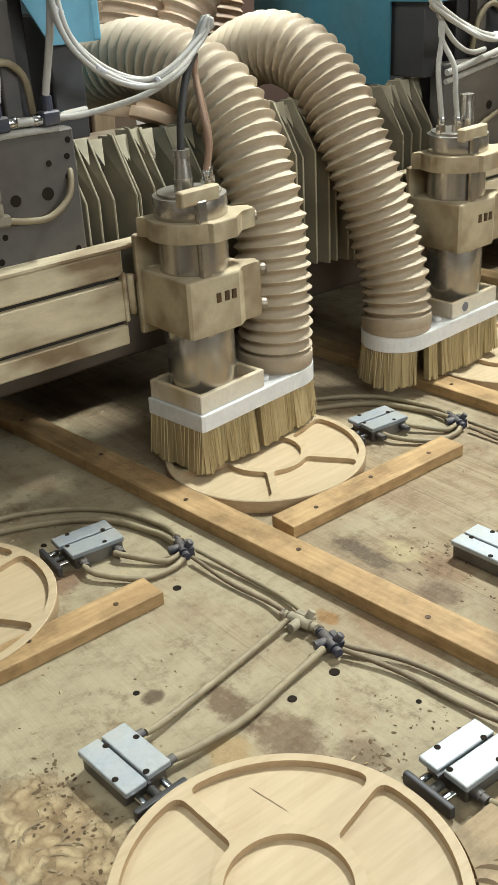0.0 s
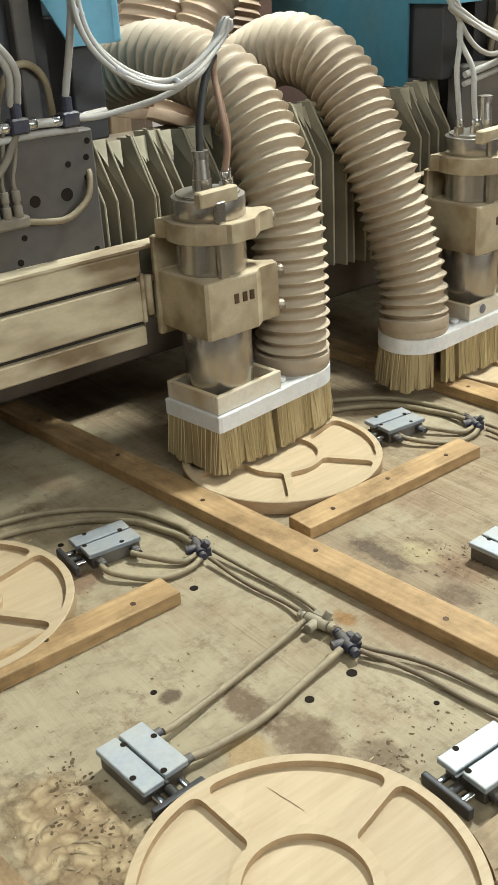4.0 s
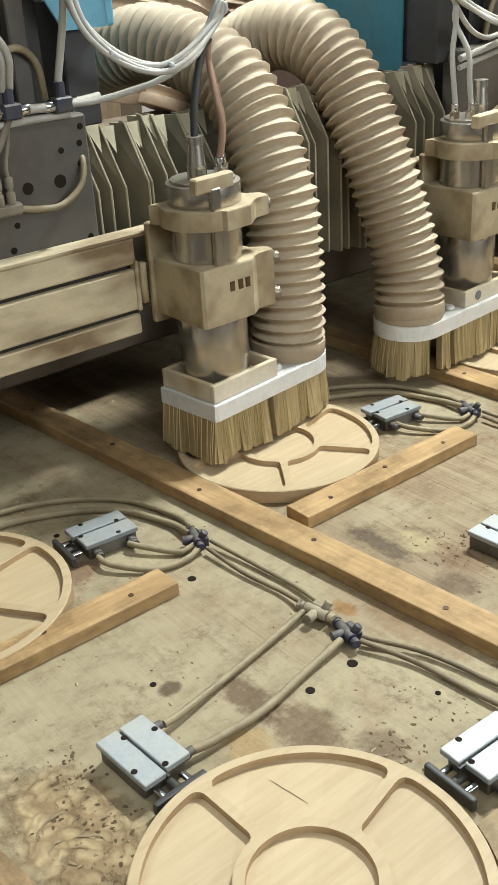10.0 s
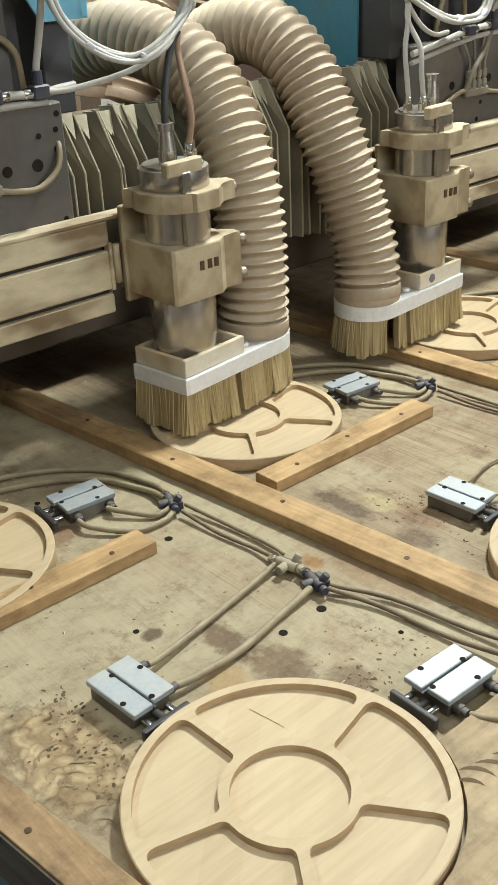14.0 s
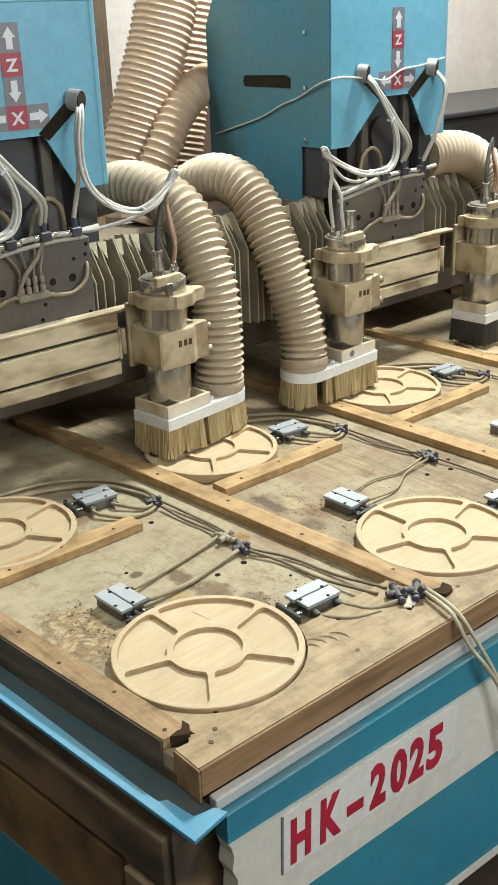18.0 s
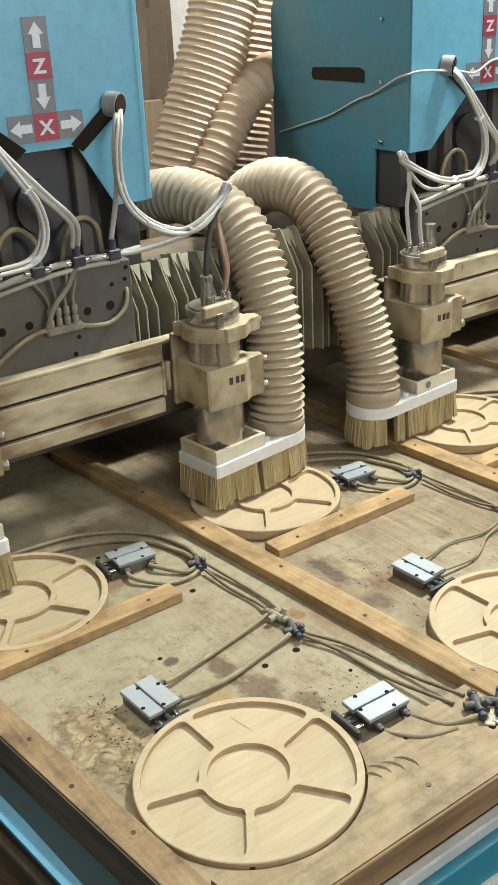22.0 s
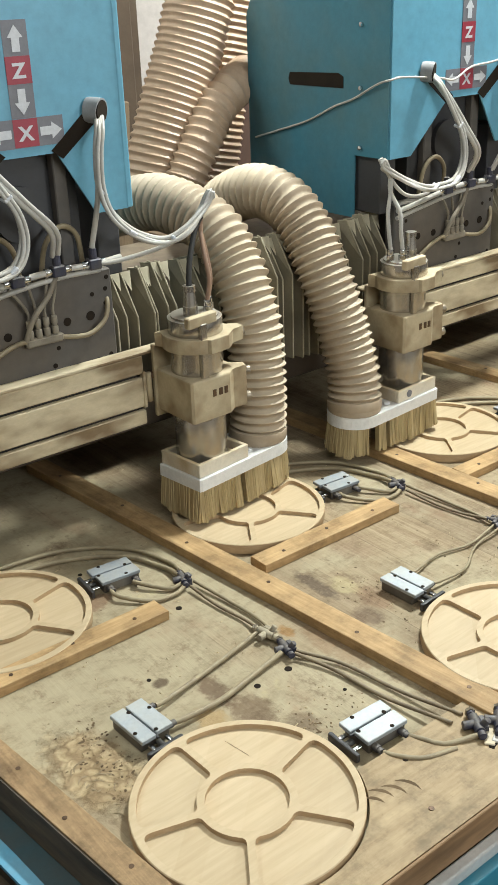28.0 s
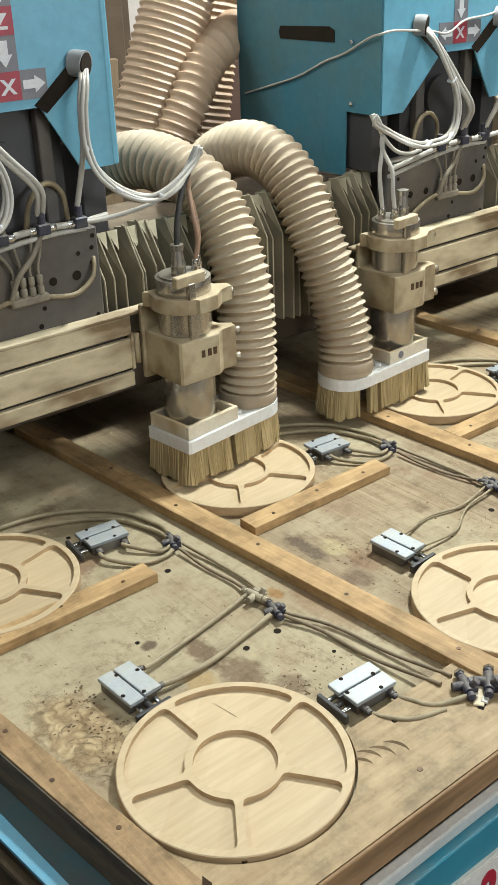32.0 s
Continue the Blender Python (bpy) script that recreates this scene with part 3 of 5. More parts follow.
part("sticker_edge", boxed(-0.002, 0.001, -0.0006, 0.0010, 0.0, 0.103, bev=0.0), SIGN_GREY, sign)


def lettering(text, size, m, material, parent, name="lettering", depth=0.0006, wide=1.0, fit=0.0):
    cu = bpy.data.curves.new(name, "FONT")
    cu.body, cu.size, cu.extrude, cu.align_x, cu.resolution_u = text, size, depth, "CENTER", 3
    cu.offset = size * (0.042 if fit else 0.032)
    tmp = bpy.data.objects.new(name, cu)
    scene.collection.objects.link(tmp)
    bpy.context.view_layer.update()
    me = bpy.data.meshes.new_from_object(tmp.evaluated_get(bpy.context.evaluated_depsgraph_get()))
    bpy.data.objects.remove(tmp)
    if fit:
        xs = [v.co.x for v in me.vertices]
        wide = fit / (max(xs) - min(xs))
        me.transform(Matrix.Translation((-(max(xs) + min(xs)) / 2, 0, 0)))
    me.transform(m @ Matrix.Diagonal((wide, 1, 1, 1)))
    me.materials.clear()
    me.materials.append(material)
    ob = new(name, me)
    ob.parent = parent
    return ob


for letter, lx, lw in (("H", 0.0375, 0.038), ("K", 0.097, 0.042), ("-", 0.147, 0.034), ("2", 0.196, 0.034), ("0", 0.242, 0.036), ("2", 0.284, 0.034), ("5", 0.327, 0.037)):
    lettering(letter, 0.104, Matrix.Translation((lx - 0.004, -0.0010, 0.013)) @ Matrix.Rotation(radians(90), 4, "X"), RED, sign, "letter", fit=lw)

# ---- spoilboard, fence boards and bars ----
spoil = tagged(part("spoilboard", prism(bmesh.new(), [(edge_x(YF), YF + 0.002), (XR, YF + 0.002), (XR, YB), (edge_x(YB), YB)], -0.024, 0.0, 0.002), SPOIL), "stained plywood spoilboard with milling marks and dust", "spoilboard", kind="structure")

TRAYS = [(-0.222, -0.180), (0.305, -0.183), (0.832, -0.183), (1.357, -0.183), (-0.277, 0.385), (0.2545, 0.411), (0.808, 0.412), (1.340, 0.410)]
TR = 0.1465


def arc_cut(bm_outline_y, x0, x1, cuts, r):
    """Points along y = const from x1 down to x0, dipping round each cut."""
    pts = []
    for cx, cy in sorted(cuts, key=lambda c: -c[0]):
        h = bm_outline_y - cy
        half = math.sqrt(max(0.0, r * r - h * h))
        a = math.atan2(h, half)
        if cx + half < x1 and cx - half > x0:
            pts += arc(cx, cy, r, a, -math.pi - a, 20)
    return [(x1, bm_outline_y), *pts, (x0, bm_outline_y)]


front_edge = arc_cut(-0.228, XL, XR, [(x, y) for x, y in TRAYS if y < 0], TR + 0.0035)
fb = prism(bmesh.new(), [(XL + 0.012, YF), (XR, YF), *front_edge[:-1], (edge_x(-0.228) + 0.0412, -0.228), (edge_x(YF + 0.056) + 0.0412, YF + 0.056), (XL + 0.040, YF + 0.060), (XL + 0.034, YF + 0.048), (XL + 0.012, YF + 0.05)], 0.0005, 0.013, 0.0)
tagged(part("front_edge", boxed(XL + 0.012, XR, YF - 0.005, YF - 0.0006, -0.032, 0.0124, bev=0.001), EDGE), "dark brown sawn edge of the front board", "board", kind="structure")
tagged(part("front_board", fb, BOARD), "wide pale fir board along the front edge", "board", kind="structure")
left_pts = [(edge_x(YB), YB), (edge_x(YF + 0.070), YF + 0.070), (edge_x(YF + 0.066) + 0.024, YF + 0.066), (edge_x(YF + 0.060) + 0.032, YF + 0.060), (edge_x(YF + 0.072) + 0.040, YF + 0.072), (edge_x(YB) + 0.0405, YB)]
left_bar = thing("fence_bar", (0, 0, 0), "long scorched pine fence bar with countersunk screws", "wooden bar", "fence bars")
part("bar", prism(bmesh.new(), left_pts, 0.0005, 0.0190, 0.0012), BAR_Y, left_bar)
ex, ey = edge_x(YF + 0.066), YF + 0.066
part("charred_end", prism(bmesh.new(), [(ex + 0.010, ey + 0.002), (ex + 0.022, ey - 0.006), (ex + 0.034, ey - 0.011), (ex + 0.044, ey + 0.004), (ex + 0.0415, ey + 0.018), (ex + 0.036, ey + 0.010), (ex + 0.030, ey + 0.004), (ex + 0.024, ey + 0.005)], 0.0004, 0.0195), CHAR, left_bar, "broken charred bar end")
part("side_board", prism(bmesh.new(), [(edge_x(YF + 0.0715) - 0.0026, YF + 0.0715), (edge_x(YF + 0.0715) - 0.0004, YF + 0.0715), (edge_x(YB) - 0.0004, YB), (edge_x(YB) - 0.0026, YB)], -0.040, 0.0165), SIDE, left_bar, "dark grey grimy board edge")
part("corner_edge", boxed(XL + 0.008, XL + 0.0115, YF - 0.005, YF + 0.05, -0.040, 0.0124, bev=0.0008), EDGE, left_bar, "chipped brown board corner")


def screw_holes(owner, places, z, r=0.0034):
    for x, y in places:
        part("screw", rod(bmesh.new(), (x, y, z - 0.004), (x, y, z + 0.0006), r, 10), SCREW, owner)


screw_holes(left_bar, [(edge_x(-0.29 + 0.115 * i) + 0.015 + 0.009 * (i % 2), -0.29 + 0.115 * i) for i in range(12)], 0.0190)

def wooden_bar(cx, cy, length, width, height, turn, screws, mat, label, end_cut=0.0):
    ob = thing("fence_bar", pose(cx, cy, 0.0006, 0, 0, turn), label, "wooden bar", "fence bars")
    w, l = width / 2, length / 2
    bm = prism(bmesh.new(), [(-l, -w), (l, -w), (l - end_cut, w), (-l, w)], 0.0, height, 0.0015)
    part("bar", bm, mat, ob)
    screw_holes(ob, [(-l + length * (k + 0.5) / screws, 0.004 * ((k % 2) * 2 - 1)) for k in range(screws)], height)
    return ob


for k, (x0, x1, yy) in enumerate(((-0.384, -0.060, 0.245), (0.144, 0.475, 0.246), (0.668, 0.991, 0.240), (1.193, 1.516, 0.240))):
    wooden_bar((x0 + x1) / 2, yy, x1 - x0, 0.042, 0.0170, 0.0, 3, BAR, "short pine bar screwed down in front of a tray")
for k in range(4):
    divider = wooden_bar((0.100, 0.641, 1.180, 1.715)[k], 0.28, 1.20, 0.045, 0.0178, 90.0 + (5.2 if k == 0 else 3.5), 6, BAR, "long pine divider bar screwed to the spoilboard")
    part("charred_end", prism(bmesh.new(), [(-0.611, -0.016), (-0.603, -0.0232), (-0.586, -0.0230), (-0.593, -0.006), (-0.587, 0.006), (-0.594, 0.0231), (-0.604, 0.0228), (-0.601, 0.010), (-0.613, 0.004)], 0.0124, 0.0183), CHAR, divider, "broken charred bar end")

# ---- trays ----
RIBS = [radians(a) for a in (-54, 14, 92, 163, 235)]


def rounded(pts, radii, n=5):
    """A closed outline with each named corner (index: cut-back) turned into a soft curve."""
    out = []
    for i, p in enumerate(pts):
        if i not in radii:
            out.append(p)
            continue
        p = Vector(p)
        a, b = Vector(pts[i - 1]), Vector(pts[(i + 1) % len(pts)])
        q0 = p + (a - p).normalized() * min(radii[i], (a - p).length * 0.9)
        q1 = p + (b - p).normalized() * min(radii[i], (b - p).length * 0.9)
        for k in range(n + 1):
            t = k / n
            c = q0 * (1 - t) ** 2 + p * 2 * t * (1 - t) + q1 * t * t
            out.append((c.x, c.y))
    return out


def sector(r0, r1, a0, a1, rib, f1, f0):
    """A pocket between two ribs: outer corners rounded by f1, inner ones by f0."""
    d0, d1 = math.asin(rib / r1), math.asin(rib / r0)
    e0, e1 = f1 / r1, f0 / r0
    outer = [(r1 * math.cos(a), r1 * math.sin(a)) for a in [a0 + d0] + [a0 + d0 + e0 + (a1 - a0 - 2 * d0 - 2 * e0) * i / 14 for i in range(15)] + [a1 - d0]]
    inner = [(r0 * math.cos(a), r0 * math.sin(a)) for a in [a1 - d1] + [a1 - d1 - e1 - (a1 - a0 - 2 * d1 - 2 * e1) * i / 10 for i in range(11)] + [a0 + d1]]
    return rounded(outer + inner, {0: f1, 16: f1, 17: f0, 29: f0})


def tray_thing():
    ob = thing("serving_tray", (0, 0, 0), "round pale beech tray with five outer pockets and one centre pocket", "tray", "trays on the bed")
    top, deep = 0.0185, 0.0075
    loops = [("centre_pocket", arc(0, 0, 0.0525, 0, 2 * math.pi, 56)[:-1])]
    for a0, a1 in zip(RIBS, RIBS[1:] + [RIBS[0] + 2 * math.pi]):
        loops.append(("pocket", sector(0.0625, 0.1365, a0, a1, 0.0050, 0.013, 0.009)))
    outer = arc(0, 0, TR, 0, 2 * math.pi, 96)[:-1]

    def ring(bm, pts, z):
        vs = [bm.verts.new((x, y, z)) for x, y in pts]
        return vs, [bm.edges.new((vs[i], vs[(i + 1) % len(vs)])) for i in range(len(vs))]

    def wall(bm, a, b):
        for i in range(len(a)):
            bm.faces.new((a[i], a[(i + 1) % len(a)], b[(i + 1) % len(a)], b[i]))

    bm, edges = bmesh.new(), []
    o_top, e = ring(bm, [(x * (1 - 0.0012 / TR), y * (1 - 0.0012 / TR)) for x, y in outer], top)
    edges += e
    for _, loop in loops:
        edges += ring(bm, loop, top)[1]
    bmesh.ops.triangle_fill(bm, use_beauty=True, use_dissolve=False, edges=edges, normal=(0, 0, 1))
    side, _ = ring(bm, outer, top - 0.0012)
    foot, _ = ring(bm, outer, 0.0)
    wall(bm, o_top, side)
    n = len(bm.faces)
    wall(bm, side, foot)
    bm.faces.ensure_lookup_table()
    for f in bm.faces[n:]:
        f.material_index = 1
    bm.faces.new(foot[::-1])
    part("body", bm, TRAY, ob).data.materials.append(TRAY_CUT)
    for name, loop in loops:
        bm = bmesh.new()
        hi, _ = ring(bm, loop, top)
        lo, es = ring(bm, loop, top - deep)
        wall(bm, hi, lo)
        for f in bm.faces:
            f.material_index = 1
        bmesh.ops.triangle_fill(bm, use_beauty=True, edges=es, normal=(0, 0, 1))
        part(name, bm, TRAY, ob).data.materials.append(TRAY_CUT)
    return ob


first_tray = tray_thing()
for i, (x, y) in enumerate(TRAYS):
    m = pose(x, y, 0.0008, 0, 0, (0, 1, -1, 2, 0, 1, -1, 0)[i])
    if i == 0:
        first_tray.matrix_world = m
    else:
        copy_thing(first_tray, m)

# ---- pneumatic clamps ----
def clamp_thing(plate, label):
    """Guided air cylinder, its rods pointing along -y."""
    ob = thing("air_clamp", (0, 0, 0), label, "clamp", "tray clamps")
    w, l = 0.027, 0.041
    part("body", boxed(-w + 0.003, w - 0.003, -l + 0.014, l - 0.001, 0.0, 0.022, bev=0.0015), ALU_BODY, ob)
    part("slide_plate", boxed(-w, -0.0035, -l + 0.006, l, 0.0225, 0.031, bev=0.001), plate, ob)
    part("slide_plate", boxed(-0.0005, w, -l + 0.010, l, 0.0225, 0.031, bev=0.001), plate, ob)
    part("slot", boxed(-0.0036, -0.0004, -l + 0.004, l - 0.002, 0.0226, 0.0265, bev=0.0), BLACK, ob)
    for x, y in ((-0.0232, -0.014), (-0.0045, 0.027), (0.0228, 0.016), (0.0025, -0.026)):
        part("bolt_hole", rod(bmesh.new(), (x, y, 0.0300), (x, y, 0.0314), 0.0032, 12), HOLE, ob)
    for x in (-0.014, 0.014):
        part("guide_rod", rod(bmesh.new(), (x, -l + 0.008, 0.013), (x, -l - 0.006, 0.013), 0.0038, 14), CHROME, ob, smooth=True)
    part("piston_rod", rod(bmesh.new(), (0, -l + 0.008, 0.012), (0, -l - 0.006, 0.012), 0.005, 14), RUBBER, ob, smooth=True)
    part("end_plate", boxed(-0.029, 0.029, -l - 0.012, -l - 0.005, 0.002, 0.019, bev=0.002, seg=2), BLACK, ob)
    for y in (0.030, -0.018):
        f = rod(bmesh.new(), (w - 0.004, y, 0.013), (w + 0.007, y, 0.013), 0.0062, 12, bev=0.001)
        rod(f, (w + 0.006, y, 0.013), (w + 0.013, y, 0.013), 0.0050, 12)
        part("air_fitting", f, FITTING, ob, smooth=True)
    for piece in ob.children:
        piece.data.transform(Matrix.Diagonal((1, 1, 0.78, 1)))
    return ob


bright_clamp = clamp_thing(ALU, "dusty aluminium guided air cylinder clamp on the spoilboard")
dull_clamp = clamp_thing(ALU_DULL, "dusty blue-grey air cylinder clamp beside a back tray, toned darker for shade")
CLAMPS = [(-0.243, 0.020, 3), (-0.012, -0.185, -92), (-0.070, 0.380, -95)]
for k in range(4):
    for j, (x, y, a) in enumerate(CLAMPS):
        m = pose(x + PITCH * k - (0.005 if j and k else 0.0) + ((0.0, -0.008, 0.026, 0.036)[k] if j == 2 else 0.0), y - (0.012 if j == 2 and k else 0), 0.0008, 0, 0, a)
        model = dull_clamp if j == 2 else bright_clamp
        if k == 0 and j != 1:
            model.matrix_world = m
        else:
            copy_thing(model, m)


# ---- air tubes and tees on the bed ----
def air_tube(pts, r=0.0036, mat=None, label="dusty beige air tube lying on the bed"):
    ob = part("air_tube", sweep(pts, r, 0.012, 12), mat or TUBE, smooth=True)
    return tagged(ob, label, "air tube", "air tubes")


def tee(x, y, turn, big=0.86, mat=None):
    mat = mat or FITTING
    ob = thing("tee_fitting", pose(x, y, 0.0005, 0, 0, turn), "dusty blue-black plastic tee fitting on the bed", "fitting", "tee fittings")
    b = rod(bmesh.new(), (-0.017 * big, 0, 0.010), (0.017 * big, 0, 0.010), 0.0075 * big, 12, bev=0.001)
    part("body", b, mat, ob, smooth=True)
    for x in (-0.019 * big, 0.019 * big):
        part("collar", rod(bmesh.new(), (x, 0, 0.010), (x * 1.45, 0, 0.010), 0.0062 * big, 12, bev=0.001), mat, ob, smooth=True)
    part("branch", rod(bmesh.new(), (0, 0.002, 0.010), (0, 0.020 * big, 0.010), 0.0066 * big, 12, bev=0.001), mat, ob, smooth=True)
    part("elbow", rod(bmesh.new(), (-0.008 * big, -0.004, 0.012), (-0.012 * big, -0.012 * big, 0.026 * big), 0.0055 * big, 10, bev=0.001), mat, ob, smooth=True)
    part("nut", rod(bmesh.new(), (0.0235 * big, 0, 0.010), (0.0285 * big, 0, 0.010), 0.0078 * big, 6), BOLT, ob)
    part("bracket", boxed(-0.012, 0.012, -0.014, -0.006, 0.0, 0.014, bev=0.001), mat, ob)
    return ob


for k in range(3):
    o = PITCH * k
    z = 0.0055
    tee(0.018 + o, 0.296, 70)
    if k == 0:
        tee(0.022, 0.032, 75), tee(0.024, 0.080, 100, 0.86, FITTING_DUSTY)
        near, far = (0.012, 0.028), (0.015, 0.092)
    else:
        tee(0.042 + o, 0.052, 70), tee(0.044 + o, 0.070, 110, 0.7)
        near, far = (0.030 + o, 0.050), (0.032 + o, 0.064)
    air_tube([(-0.203 + o, 0.050, 0.0105), (-0.185 + o, 0.052, 0.009), (-0.12 + o, 0.066, z), (-0.05 + o, far[1] - 0.012, z), (far[0], far[1], 0.009)], 0.0039 if k == 0 else 0.0024)
    air_tube([(-0.203 + o, 0.004, 0.0105), (-0.185 + o, 0.002, 0.009), (-0.12 + o, 0.004, z), (-0.05 + o, near[1] - 0.010, z), (near[0], near[1], 0.009)], 0.0044 if k == 0 else 0.0024)
    air_tube([(0.024 + o + (0.018 if k else 0), 0.098 - (0.02 if k else 0), 0.010), (0.026 + o, 0.14, z), (0.018 + o, 0.20, z), (0.016 + o, 0.27, 0.009)], 0.0027, TUBE_DARK)
    air_tube([(0.030 + o, 0.048, 0.010), (0.044 + o, 0.12, z), (0.040 + o, 0.20, z), (0.030 + o, 0.28, 0.009)], 0.0030)
    air_tube([(-0.050 + o, 0.345, 0.0105), (-0.040 + o, 0.325, 0.010), (-0.010 + o, 0.290, z), (0.012 + o, 0.288, 0.009)], 0.0039)
    air_tube([(-0.094 + o, 0.345, 0.0105), (-0.092 + o, 0.322, 0.010), (-0.055 + o, 0.280, z), (-0.012 + o, 0.272, z), (0.014 + o, 0.280, 0.009)], 0.0039)
    air_tube([(0.020 + o, 0.31, 0.010), (0.018 + o, 0.36, z), (-0.02 + o, 0.44, z), (-0.12 + o, 0.50, z), (-0.25 + o, 0.515, z)], 0.0045)
    air_tube([(0.028 + o, 0.31, 0.010), (0.035 + o, 0.37, z), (0.0 + o, 0.46, z), (-0.10 + o, 0.53, z), (-0.26 + o, 0.55, z)], 0.0040)
    if k:
        air_tube([(0.046 + o, 0.036, 0.010), (0.058 + o, -0.03, z), (0.060 + o, -0.12, z), (0.075 + o, -0.20, z), (0.080 + o, -0.24, 0.016)], 0.0026, TUBE_DARK)
    else:
        air_tube([(0.024 + o, 0.012, 0.010), (0.045 + o, -0.05, z), (0.055 + o, -0.14, z), (0.075 + o, -0.25, 0.016)], 0.0030, TUBE_DARK)
        air_tube([(0.030 + o, 0.016, 0.010), (0.065 + o, -0.05, z), (0.082 + o, -0.15, z), (0.100 + o, -0.25, 0.016)], 0.0028, TUBE_DARK)
    air_tube([(0.018 + o, -0.226, 0.0105), (0.024 + o, -0.242, 0.013), (0.040 + o, -0.270, 0.013), (0.082 + o, -0.29, 0.018)], 0.0038)
    air_tube([(-0.030 + o, -0.226, 0.0105), (-0.024 + o, -0.245, 0.014), (0.000 + o, -0.270, 0.0135), (0.045 + o, -0.285, 0.0135)], 0.0034)
    tee(0.094 + o, -0.276, 60, 0.95).location.z = 0.0105
    tee(0.122 + o, -0.292, 40, 1.0).location.z = 0.0105

tape = tagged(part("tape_strip", boxed(-0.022, 0.022, -0.007, 0.007, 0.0, 0.003, bev=0.001), SOCKET), "dirty white tape strip under the tee fittings", "tape")
tape.matrix_world = pose(0.098, -0.296, 0.0133, 0, 0, 38)

# ---- the gantry with its carriages ----
GX, GY = 0.016, 0.034  # where the gantry and its carriages have stopped
SY = 0.440 + GY
SPINDLES = [x + GX for x in (-0.345, 0.183, 0.720, 1.258)]
CARRIAGES = [x + GX for x in (-0.0735, 0.9675)]
BEAM_Y, PLATE_Y, FACE_Y = 0.501 + GY, 0.528 + GY, 0.518 + GY
SHOE_TURN = (4.5, 6.5, 4.5, 6.5)  # the dust shoes sit a little askew on their spindles

gantry = thing("gantry_beam", (0.9 + GX, 0.85 + GY, 0.0), "dusty brown steel gantry crossbeam behind the carriages", "machine part")
part("crossbeam", boxed(-2.2, 1.6, -0.13, 0.15, 0.075, 0.395, bev=0.006), MUD, gantry)
part("foot_wall", boxed(-2.2, 1.6, 0.10, 0.14, -0.30, 0.075, bev=0.004), MUD, gantry)


def pleats(x0, x1, label):
    """Folded cloth way cover: a row of deep narrow folds along x, cut off slantwise at the top front."""
    ob = thing("way_cover", (x0 + GX, GY, 0), label, "bellows", "way covers")
    step = 0.0232
    crest = [(0.604, 0.460), (0.594, 0.459), (0.544, 0.384), (0.544, 0.205)]
    valley = [(0.612, 0.459), (0.608, 0.448), (0.600, 0.366), (0.598, 0.205)]
    bm = bmesh.new()
    cols = [[bm.verts.new((x, y, z)) for y, z in prof] for x, prof in ((0.0, valley), (step * 0.47, crest), (step * 0.53, crest), (step, valley))]
    for p, q in zip(cols, cols[1:]):
        for k in range(3):
            bm.faces.new((p[k], p[k + 1], q[k + 1], q[k]))
    fold = part("fold", bm, BELLOWS, ob)
    hem = bmesh.new()
    for (y0, z0), (y1, z1) in zip(crest, crest[1:]):
        rod(hem, (step * 0.5, y0 - 0.001, z0 + 0.001), (step * 0.5, y1 - 0.001, z1 + 0.001), 0.0017, 6)
    edge = part("hem", hem, HEM, fold)
    # added pale triangle that gives the lit upper face between two folds
    bm = bmesh.new()
    corner = [bm.verts.new(p) for p in ((step * 0.52, 0.5945, 0.459), (step * 1.48, 0.5945, 0.459), (step * 1.04, 0.5765, 0.425), (step, 0.606, 0.452))]
    for k in ((0, 2, 1), (0, 3, 2), (1, 2, 3)):
        bm.faces.new([corner[j] for j in k])
    lit_web = part("lit_web", bm, HEM, fold)
    r = random.Random(int(x0 * 100) + 105)
    for i in range(1, int((x1 - x0) / step)):
        m = pose(i * step + r.uniform(-0.0012, 0.0012), r.uniform(-0.003, 0.003), r.uniform(-0.004, 0.003), r.uniform(-0.5, 0.5), r.uniform(-0.4, 0.4), r.uniform(-1.2, 1.2))
        f = new("fold", fold.data)
        f.parent, f.matrix_basis = ob, m
        e = new("hem", edge.data)
        e.parent = f
        w = new("lit_web", lit_web.data)
        w.parent = f
    return ob


pleats(0.075, 0.80, "grey-green dusty pleated way cover")
pleats(1.165, 1.75, "grey-green dusty pleated way cover")
pleats(-0.95, -0.27, "grey-green dusty pleated way cover")


